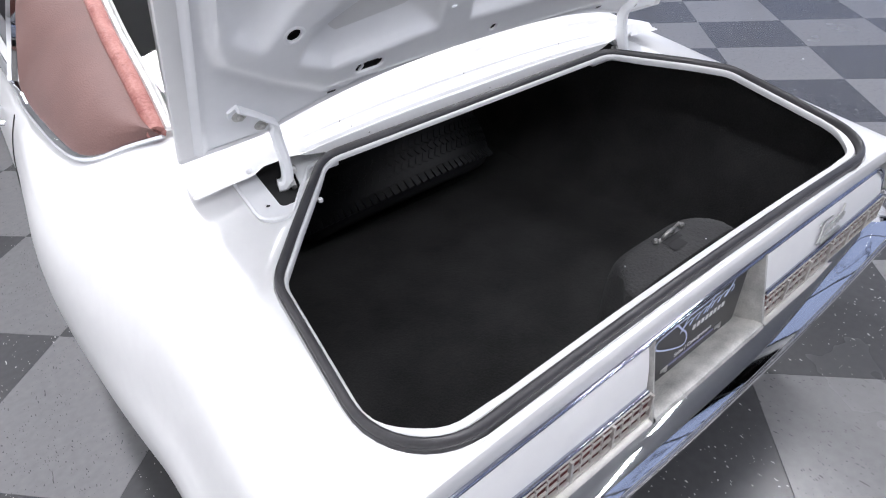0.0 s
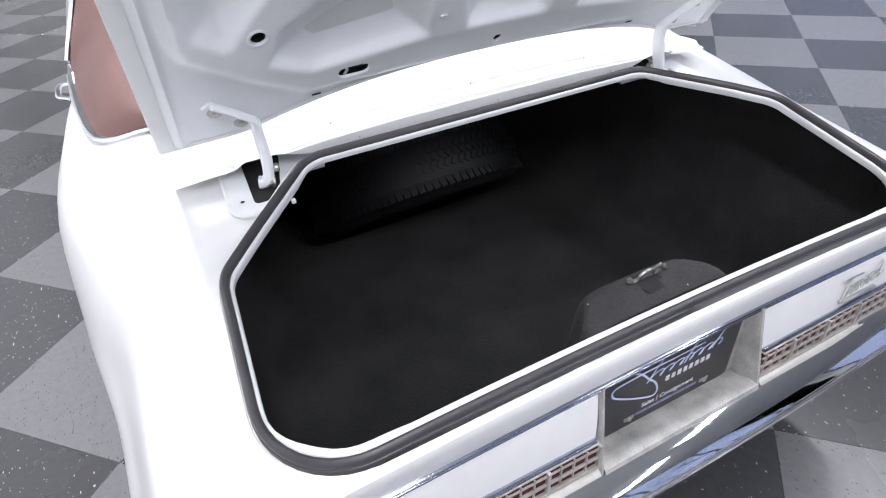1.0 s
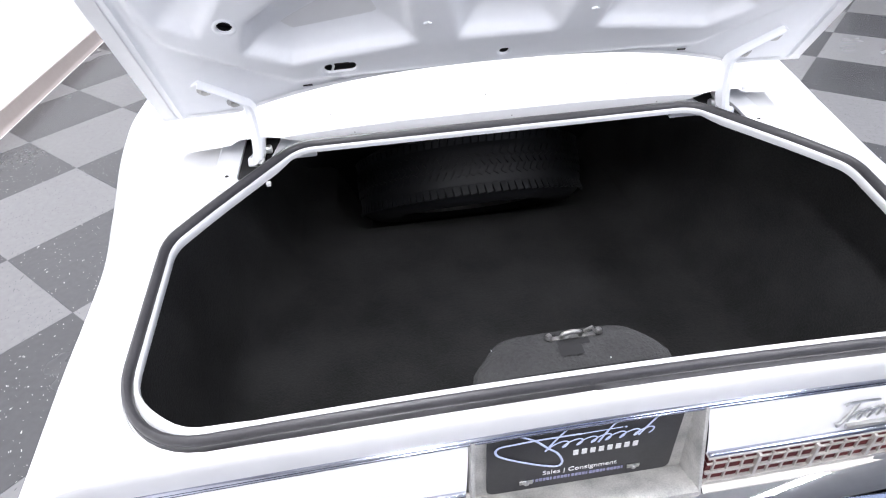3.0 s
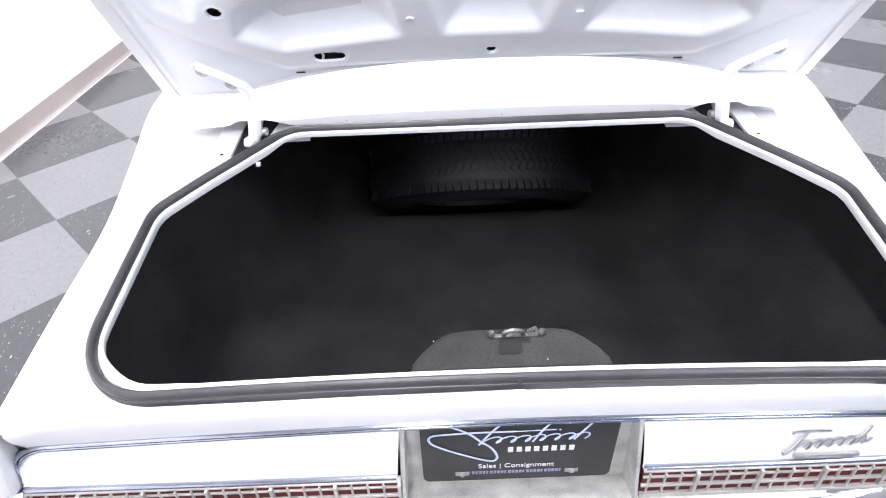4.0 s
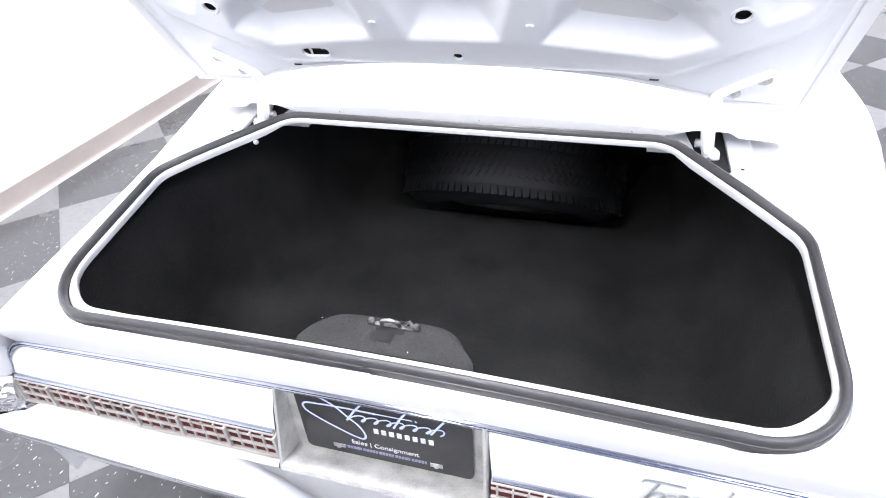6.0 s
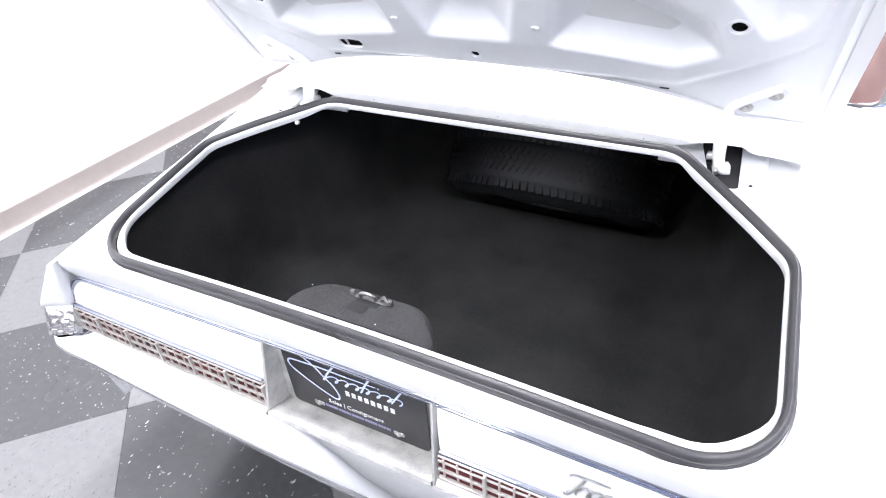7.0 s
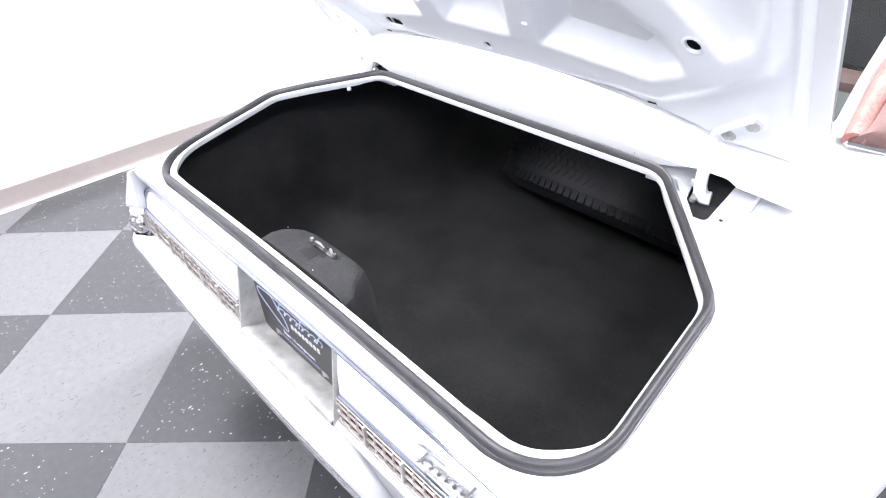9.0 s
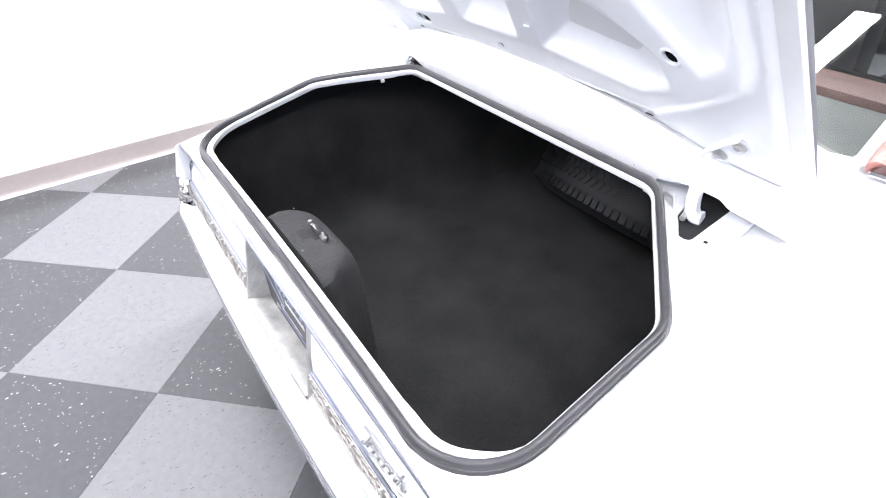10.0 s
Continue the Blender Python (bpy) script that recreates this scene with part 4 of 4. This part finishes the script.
for hx, hs, rx, rs in HOLES:
    bm = bmesh.new()
    h0 = lid_in(hx, hs)
    rows = []
    for grow, dh in ((0.0065, 0.0), (0.0045, 0.0012), (0.0015, 0.0012), (0.0, 0.0002), (-0.0005, -0.004)):
        row = []
        for k in range(28):
            w = 2 * math.pi * k / 28
            cx = (rx - rs) * (1 if math.cos(w) > 0 else -1) if rx > rs else 0
            row.append(lid_point(hx + cx + (rs + grow) * math.cos(w), hs + (rs + grow) * math.sin(w), h0 + dh))
        rows.append(row)
    grid(bm, rows, True)
    ring = part("hole_rim", bm, INNER_PAINT, lid)
    # Shallow cup behind the hole; the lid's inner shade is its colour.
    bm = bmesh.new()
    rows = []
    for grow, dh in ((0.0035, -0.002), (0.0035, -0.016), (-0.0085, -0.0165)):
        row = []
        for k in range(28):
            w = 2 * math.pi * k / 28
            cx = (rx - rs) * (1 if math.cos(w) > 0 else -1) if rx > rs else 0
            row.append(lid_point(hx + cx + (rs + grow) * math.cos(w), hs + (rs + grow) * math.sin(w), h0 + dh))
        rows.append(row)
    cup = grid(bm, rows, True)
    bm.faces.new(cup[-1])
    part("hole_cup", bm, DARK, lid)

bm = bmesh.new()
tube(bm, [lid_point(-0.323, 0.098, lid_in(-0.307, 0.112) - 0.006), lid_point(-0.319, 0.112, lid_in(-0.307, 0.112) - 0.004), lid_point(-0.324, 0.126, lid_in(-0.307, 0.112) - 0.006)], 0.0026, sides=6)
part("hole_bar", bm, INNER_PAINT, lid)
for x in (-0.375, 0.375):
    # A flat dark face on the panel, coloured as a shaded opening.
    bm = bmesh.new()
    rows = [[lid_point(x + a, 0.059 + b, lid_in(x, 0.059) + 0.0015) for a in (-0.009, 0.009)] for b in (-0.0025, 0.0025)]
    grid(bm, rows)
    part("drain_slot", bm, DARK, lid, smooth=False)
bm = bmesh.new()
m = Matrix.Translation(lid_point(0.0, 0.305, lid_in(0.0, 0.30) + 0.004)) @ pose(0, 0, 0, 124)
lathe(bm, [(0.0, 0.016), (0.016, 0.016), (0.020, 0.012), (0.022, 0.0)], m, 24)
part("lock_body", bm, STEEL, lid, "grey lock body")
for x in (-0.148, 0.148):
    bm = bmesh.new()
    tube(bm, [lid_point(x - 0.006, 0.211, lid_in(x, 0.211) + 0.001), lid_point(x, 0.215, lid_in(x, 0.215) + 0.003), lid_point(x + 0.006, 0.211, lid_in(x, 0.211) + 0.001)], 0.0022, sides=6)
    part("weld_tab", bm, INNER_PAINT, lid)

# Hinges: an angled arm bolted to the lid, dropping and curling into a dark slot beside the seal.
def on_lid(x, q, off):
    return LID_FOOT + Vector((x, 0, 0)) + LID_UP * q + LID_IN * off


for s in (-1, 1):
    bm = bmesh.new()
    spine = [on_lid(0.565, 0.108, -0.004), on_lid(0.546, 0.090, -0.004), on_lid(0.526, 0.071, -0.004), on_lid(0.508, 0.052, -0.004), on_lid(0.497, 0.036, -0.004), on_lid(0.494, 0.018, -0.002)]
    spine += [Vector(p) for p in ((0.493, 0.617, 1.028), (0.492, 0.611, 1.000), (0.494, 0.605, 0.972), (0.498, 0.603, 0.955), (0.506, 0.604, 0.946), (0.517, 0.607, 0.946))]
    spine = smooth_path(spine, 4)
    rows = []
    last = len(spine) - 1
    for i, p in enumerate(spine):
        d = (spine[min(i + 1, last)] - spine[max(i - 1, 0)]).normalized()
        f = ease((i / last - 0.25) / 0.22)
        across = LID_IN.lerp(Vector((0.25, -1, 0.1)), f)
        across = (across - d * across.dot(d)).normalized()
        deep = d.cross(across)
        w, h = lerp(0.0095, 0.0138, f), lerp(0.0030, 0.0100, f)
        q = [p + across * w * u + deep * h * v for u, v in ((-1, -0.5), (-0.7, -1), (0.7, -1), (1, -0.5), (1, 0.5), (0.7, 1), (-0.7, 1), (-1, 0.5))]
        rows.append([Vector((s * e.x, e.y, e.z)) for e in q])
    vs = grid(bm, rows, True)
    bm.faces.new(vs[0])
    bm.faces.new(vs[-1])
    plate_edge = [(0.566, 0.108), (0.499, 0.040), (0.508, 0.018), (0.530, 0.022), (0.578, 0.080), (0.580, 0.098)]
    top, low = [], []
    for x, q in plate_edge:
        for lst, off in ((top, -0.0055), (low, -0.014)):
            e = on_lid(x, q, off)
            lst.append(bm.verts.new((s * e.x, e.y, e.z)))
    bm.faces.new(top)
    for i in range(len(top)):
        j = (i + 1) % len(top)
        bm.faces.new((top[i], top[j], low[j], low[i]))
    hinge = part("lid_hinge", bm, INNER_PAINT, car, "white painted gooseneck hinge of the lid")
    for x, q in ((0.560, 0.085), (0.519, 0.041)):
        bm = bmesh.new()
        e = on_lid(x, q, -0.0055)
        lathe(bm, [(0.0, 0.008), (0.0045, 0.008), (0.0056, 0.007), (0.0056, 0.003), (0.0085, 0.0030), (0.0130, 0.0018), (0.0135, 0.0)], Matrix.Translation((s * e.x, e.y, e.z)) @ pose(0, 0, 0, 124), 14)
        part("bolt", bm, ALUMINIUM, hinge, "zinc bolt")
    bm = bmesh.new()
    tube(bm, [(s * 0.486, 0.640, 0.985), (s * 0.488, 0.620, 0.968), (s * 0.492, 0.596, 0.950), (s * 0.496, 0.580, 0.946)], 0.0055, sides=10)
    lathe(bm, [(0.0, 0.008), (0.007, 0.008), (0.009, 0.006), (0.009, -0.006), (0.0, -0.008)], pose(s * 0.480, 0.618, 0.962, 0, 90), 14)
    part("hinge_link", bm, STEEL, hinge)
    # Slot and tray under the arm.
    bm = bmesh.new()
    hole = rounded([(0.506, 0.544, 0.006), (0.541, 0.543, 0.010), (0.534, 0.70, 0.006), (0.456, 0.70, 0.006), (0.462, 0.665, 0.006), (0.482, 0.585, 0.010)], 4)
    tray = rounded([(0.527, 0.518, 0.004), (0.590, 0.518, 0.034), (0.580, 0.71, 0.006), (0.37, 0.71, 0.006), (0.37, 0.632, 0.004), (0.440, 0.628, 0.01)], 4)
    # The slot is one flat face; its colour stands in for shaded depth.
    top = [bm.verts.new((s * p.x, p.y, deck_z(p.x, p.y) + 0.002)) for p in offset(hole, 0.004)]
    bm.faces.new(top)
    part("hinge_slot", bm, DARK, car, smooth=False)
    bm = bmesh.new()
    a = [(s * p.x, p.y, deck_z(p.x, p.y) + 0.0005) for p in tray]
    a2 = [(s * p.x, p.y, deck_z(p.x, p.y) + 0.007) for p in offset(tray, 0.001)]
    b = [(s * p.x, p.y, deck_z(p.x, p.y) + 0.010) for p in offset(tray, -0.003)]
    b2 = [(s * p.x, p.y, deck_z(p.x, p.y) + 0.0085) for p in offset(tray, -0.007)]
    c = [(s * p.x, p.y, deck_z(p.x, p.y) + 0.0085) for p in hole]
    e = [(s * p.x, p.y, deck_z(p.x, p.y) + 0.001) for p in hole]
    grid(bm, [a, a2, b, b2, c, e], True)
    part("hinge_tray", bm, INNER_PAINT, car)
    # Flat disc on the tray, near-black for the shade in a hole.
    bm = bmesh.new()
    lathe(bm, [(0.0, 0.0008), (0.0038, 0.0006), (0.004, 0.0)], pose(s * 0.560, 0.560, deck_z(0.556, 0.56) + 0.0088), 12)
    part("tray_hole", bm, DARK, car, smooth=False)

# Panel between the boot and the rear window, with its stepped rear face.
bm = bmesh.new()
cols = np.linspace(-0.665, 0.665, 191)
rows = []
STEPS = [(0.69, 0.967, 0.0), (0.623, 0.963, 0.1), (0.6182, 0.966, 0.2), (0.6174, 0.985, 0.3), (0.6165, 0.9955, 0.5), (0.618, 0.9975, 0.6), (0.627, 0.9960, 0.7), (0.629, 1.004, 0.8), (0.650, 1.016, 0.9), (0.652, 1.022, 1.0), (0.668, 1.0285, 1.0), (0.674, 1.0305, 1.01), (0.696, 1.0405, 1.01), (0.703, 1.0445, 1.0), (0.78, 1.0535, 1.0), (0.86, 1.046, 1.0), (0.91, 1.030, 1.0)]
for y, z, f in STEPS:
    row = []
    for x in cols:
        strap = min(abs(x - c) for c in (-0.645, -0.318, 0.030, 0.352, 0.645))
        fall = 0.050 * (abs(x) / 0.66) ** 2.4 * f + (0.0065 * ease((strap - 0.018) / 0.006) if f > 1.0 else 0.0)
        tuck = 0.012 * ease((abs(x) - 0.44) / 0.05) * (f < 0.6)
        edge_z = 0.972 + 0.014 * ease((abs(x) - 0.40) / 0.08) - 0.012 * ease((abs(x) - 0.528) / 0.03)
        zz = max(z - fall, edge_z + 0.004 * f + 0.02 * (y > 0.63) * f) if abs(x) > 0.40 else z - fall
        zz -= 0.014 * ease((abs(x) - 0.57) / 0.095) * max(0.0, min(1.0, f) - 0.4) / 0.6
        row.append((x * (1 - 0.10 * ease((y - 0.66) / 0.24)), y + tuck, zz))
    rows.append(row)
vs = grid(bm, rows)
tulip = part("window_foot_panel", bm, PAINT, car, "stepped white panel between boot and rear window")
for x, y, z in ((-0.556, 0.6305, 0.984), (0.556, 0.6305, 0.984), (-0.30, 0.6178, 0.980), (0.03, 0.6178, 0.981), (0.35, 0.6178, 0.978), (-0.346, 0.6505, 1.0085), (-0.331, 0.6325, 0.9985), (-0.020, 0.6505, 1.0195), (0.004, 0.6325, 1.0060), (0.291, 0.6505, 1.0125), (0.318, 0.6325, 1.0000)):
    bm = bmesh.new()
    big = 0.006 if abs(x) > 0.5 else 0.0018
    lathe(bm, [(0.0, 0.5 * big), (0.6 * big, 0.45 * big), (big, 0.0)], pose(x, y, z, 90), 12)
    part("panel_screw", bm, INNER_PAINT if big > 0.003 else DULL_STEEL, tulip)
for x0, x1 in ((-0.42, -0.16), (0.14, 0.42)):
    bm = bmesh.new()
    tube(bm, [(x, 0.6180, 0.9968 - 0.028 * abs(x / 0.66) ** 2.4) for x in np.linspace(x0, x1, 9)], 0.0014, sides=6)
    part("bead", bm, PAINT, tulip)

# ---- cabin: pillars, roof, glass ----
for s in (-1, 1):
    B = smooth_path([(s * 0.63, 0.90, 0.99), (s * 0.615, 1.05, 1.05), (s * 0.60, 1.25, 1.12), (s * 0.565, 1.55, 1.215), (s * 0.53, 1.9, 1.315)], 6)
    C = smooth_path([(s * 0.632, 0.895, 0.985), (s * 0.70, 0.930, 0.972), (s * 0.76, 0.955, 0.957), (s * 0.797, 1.02, 0.955), (s * 0.82, 1.2, 0.968), (s * 0.828, 1.40, 0.985), (s * 0.80, 1.46, 1.06), (s * 0.72, 1.62, 1.20), (s * 0.60, 1.80, 1.32)], 3)
    bm = bmesh.new()
    rows = []
    out = Vector((s * 0.6, -0.35, 0.7))
    for i in range(len(C)):
        f = i / (len(C) - 1) * (len(B) - 1)
        p = B[int(f)].lerp(B[min(int(f) + 1, len(B) - 1)], f - int(f))
        rows.append([p.lerp(C[i], u) + out * 0.035 * math.sin(math.pi * u) for u in np.linspace(0, 1, 9)])
    grid(bm, rows)
    pillar = part("rear_pillar", bm, VINYL, car, "burgundy vinyl covering of the rear pillar")
    bm = bmesh.new()
    tube(bm, [p + Vector((s * 0.012, 0, 0.004)) for p in B], 0.020, sides=10)
    part("vinyl_roll", bm, WORN_VINYL, pillar, "scuffed vinyl roll beside the rear window")
    bm = bmesh.new()
    tube(bm, [p + Vector((0, 0, 0.004)) for p in C[:16]], 0.0115, sides=8, flat=0.6)
    part("pillar_trim", bm, CHROME, pillar, "chrome strip at the foot of the vinyl")
    bm = bmesh.new()
    tube(bm, [p + Vector((-s * 0.016, -0.004, 0.008)) for p in B], 0.0135, sides=10, flat=0.45)
    part("glass_trim", bm, STEEL, pillar, "bright metal strip beside the rear window")
    bm = bmesh.new()
    tube(bm, smooth_path([(s * 0.828, 1.40, 0.988), (s * 0.835, 1.9, 0.985), (s * 0.84, 2.6, 0.98), (s * 0.83, 3.4, 0.97)], 5), 0.010, sides=8, flat=0.7)
    part("belt_trim", bm, CHROME, car, "chrome belt strip on the door")
    bm = bmesh.new()
    tube(bm, smooth_path([(s * 0.898, 1.75, 0.82), (s * 0.926, 1.77, 0.825), (s * 0.930, 1.83, 0.828), (s * 0.924, 1.89, 0.826), (s * 0.894, 1.91, 0.82)], 5), 0.010, sides=8, flat=0.7)
    part("door_handle", bm, CHROME, car, "chrome door handle")
    bm = bmesh.new()
    pts = smooth_path([Vector((table(1.60, SIDE, k), 1.60, table(1.60, SIDE, k + 1))) for k in range(1, 12, 2)], 4)
    tube(bm, [(s * (p.x + 0.0005) + lean(p.x), p.y, p.z) for p in pts], 0.003, sides=6, flat=0.5)
    part("door_gap", bm, DARK, car)
    bm = bmesh.new()
    tube(bm, smooth_path([(s * 0.832, 1.52, 0.992), (s * 0.80, 1.56, 1.06), (s * 0.73, 1.68, 1.19), (s * 0.62, 1.84, 1.31), (s * 0.60, 2.2, 1.335), (s * 0.60, 3.0, 1.32), (s * 0.64, 3.25, 1.28), (s * 0.78, 3.75, 0.99)], 4), 0.012, sides=6)
    part("window_frame", bm, CHROME, car)
bm = bmesh.new()
grid(bm, [[(x, y, z - 0.045 * (abs(x) / 0.6) ** 2.5) for x in np.linspace(-0.60, 0.60, 15)] for y, z in ((1.82, 1.325), (2.0, 1.35), (2.4, 1.37), (2.9, 1.365), (3.2, 1.33))])
part("roof", bm, VINYL, car, "burgundy vinyl roof")
bm = bmesh.new()
rows = []
for f in np.linspace(0, 1, 9):
    y, z, w = lerp(0.90, 1.86, f), lerp(0.995, 1.318, f), lerp(0.615, 0.525, f)
    rows.append([(x * w, y - 0.02 * (1 - x * x) * (1 - f), z + 0.06 * (1 - x * x) * (1 - 0.4 * f)) for x in np.linspace(-1, 1, 13)])
grid(bm, rows)
glass = part("rear_window", bm, GLASS, car, "large sloping rear window")
glass.visible_shadow = False
bm = bmesh.new()
grid(bm, [[(x * lerp(0.58, 0.74, f), lerp(3.22, 3.78, f), lerp(1.32, 0.97, f)) for x in np.linspace(-1, 1, 9)] for f in (0, 0.5, 1)])
part("windscreen", bm, GLASS, car).visible_shadow = False
bm = bmesh.new()
box(bm, -0.60, 0.60, 0.96, 1.26, 0.93, 0.955, 0.01)
part("parcel_shelf", bm, SHELF, car, "grey parcel shelf behind the rear seat")
bm = bmesh.new()
box(bm, -0.62, 0.62, 1.262, 1.345, 0.902, 0.975, 0.02)
box(bm, -0.62, 0.62, 1.50, 1.64, 0.42, 0.90, 0.05)
box(bm, -0.62, 0.62, 1.62, 2.15, 0.36, 0.56, 0.05)
part("rear_seat", bm, VINYL, car, "burgundy vinyl rear bench seat")
bm = bmesh.new()
for x in (-0.36, 0.36):
    box(bm, x - 0.30, x + 0.30, 2.45, 2.62, 0.45, 1.02, 0.05)
    box(bm, x - 0.30, x + 0.30, 2.55, 3.05, 0.34, 0.54, 0.05)
part("front_seat", bm, CABIN, car, "dark grey front bench seat")
bm = bmesh.new()
box(bm, -0.82, 0.82, 1.66, 3.7, 0.262, 0.30)
box(bm, -0.80, -0.76, 1.45, 3.7, 0.29, 0.965, 0.01)
box(bm, 0.76, 0.80, 1.45, 3.7, 0.29, 0.965, 0.01)
box(bm, -0.78, 0.78, 3.5, 3.72, 0.6, 0.95, 0.03)
part("cabin_trim", bm, CABIN, car, "dark grey cabin trim")
for s in (-1, 1):
    for y in (1.28, 4.28):
        bm = bmesh.new()
        m = pose(s * 0.79, y, 0.388 + s * 0.008, 0, s * 90, 0)
        lathe(bm, [(0.20, -0.09), (0.30, -0.11), (0.345, -0.10), (0.36, -0.06), (0.36, 0.06), (0.345, 0.10), (0.30, 0.115), (0.20, 0.10)], m, 36)
        wheel = part("road_wheel", bm, TYRE, car, "black road tyre")
        bm = bmesh.new()
        lathe(bm, [(0.205, 0.10), (0.19, 0.085), (0.15, 0.08), (0.06, 0.10), (0.0, 0.105)], m, 30)
        part("wheel_cover", bm, CHROME, wheel, "chrome wheel cover")

# ---- spare wheel in the boot ----
SPARE = pose(0.022, 1.142, 0.531, -37, 0, 0)
spare = thing("spare_wheel", (0.022, 1.142, 0.25), "black spare tyre lying tilted at the front of the boot", "spare tyre")
spare.matrix_basis = CAR_POSE @ Matrix.Translation((0.022, 1.142, 0.25))
# Tyre and tread carry the boot's shade in their near-black colour.
bm = bmesh.new()
lathe(bm, [(0.20, -0.07), (0.235, -0.098), (0.29, -0.105), (0.322, -0.097), (0.342, -0.080), (0.3515, -0.062), (0.355, -0.04), (0.3555, 0.04), (0.3515, 0.062), (0.342, 0.080), (0.322, 0.097), (0.29, 0.105), (0.235, 0.098), (0.20, 0.07)], SPARE, 96)
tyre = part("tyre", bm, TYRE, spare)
bm = bmesh.new()
for k in range(104):
    w = 360 * k / 104
    for row, (h, tall, slant, r, lay) in enumerate(((-0.0600, 0.050, 9, 0.3475, 15), (-0.021, 0.024, -30, 0.3522, 0), (0.004, 0.018, 34, 0.3528, 0), (0.028, 0.022, -30, 0.3522, 0), (0.0600, 0.040, -9, 0.3475, -15))):
        m = SPARE @ pose(0, 0, 0, 0, 0, w + 1.7 * (row % 2)) @ pose(r, 0, h, 0, -lay) @ pose(0, 0, 0, slant)
        box(bm, -0.002, 0.0062, -0.0082, 0.0082, -tall / 2, tall / 2, m=m)
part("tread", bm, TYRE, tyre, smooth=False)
bm = bmesh.new()
lathe(bm, [(0.205, -0.075), (0.195, -0.085), (0.18, -0.06), (0.12, -0.04), (0.05, -0.05), (0.0, -0.05)], SPARE, 40)
lathe(bm, [(0.205, 0.075), (0.195, 0.085), (0.18, 0.06), (0.12, 0.04), (0.05, 0.05), (0.0, 0.05)], SPARE, 40)
part("rim", bm, STEEL, spare, "bright steel rim")

# ---- floor tiles, last ----
cells = []
for i in range(-16, 24):
    for j in range(-16, 24):
        c = TILE_O + TILE_U * (i + 0.5) * TILE + TILE_V * (j + 0.5) * TILE
        cells.append((i, j, c))
full, cut = [], []
for i, j, c in cells:
    if ROOM_X0 + 0.45 < c.x < ROOM_X1 - 0.45 and ROOM_Y0 + 0.45 < c.y < ROOM_Y1 - 0.45:
        full.append((i, j, c))
    elif ROOM_X0 - 0.45 < c.x < ROOM_X1 + 0.45 and ROOM_Y0 - 0.45 < c.y < ROOM_Y1 + 0.45:
        cut.append((i, j, c))
full.sort(key=lambda q: (q[2] - Vector((0.0, 1.2))).length)


def tile_mesh(name, mat):
    bm = bmesh.new()
    h = TILE / 2 - 0.0006
    box(bm, -h, h, -h, h, -0.0042, 0.0, 0.0006)
    return mesh_of(bm, name, mat, False)


TILES = {0: tile_mesh("floor_tile_light", TILE_LIGHT), 1: tile_mesh("floor_tile_dark", TILE_DARK)}
PARITY = 0
for i, j, c in full[:300]:
    ob = new("floor_tile", TILES[(i + j + PARITY) % 2])
    ob.matrix_basis = Matrix.Translation((c.x, c.y, 0)) @ Matrix.Rotation(TILT_ANGLE, 4, "Z")
    ob.parent = floor
for tone in (0, 1):
    bm = bmesh.new()
    for i, j, c in full[300:] + cut:
        if (i + j + PARITY) % 2 != tone:
            continue
        h = TILE / 2 - 0.0006
        pts = [c + TILE_U * a * h + TILE_V * b * h for a, b in ((-1, -1), (1, -1), (1, 1), (-1, 1))]
        for axis, lim, sign in ((0, ROOM_X0, 1), (0, ROOM_X1, -1), (1, ROOM_Y0, 1), (1, ROOM_Y1, -1)):
            kept = []
            for p, q in zip(pts, pts[1:] + pts[:1]):
                dp, dq = sign * (p[axis] - lim), sign * (q[axis] - lim)
                if dp >= 0:
                    kept.append(p)
                if dp * dq < 0:
                    kept.append(p.lerp(q, dp / (dp - dq)))
            pts = kept
            if len(pts) < 3:
                break
        if len(pts) < 3:
            continue
        bm.faces.new([bm.verts.new((p.x, p.y, 0.0)) for p in pts])
    far = part("floor_tile_field", bm, TILE_DARK if tone else TILE_LIGHT, floor, smooth=False)
    far["kind"] = "stuff"
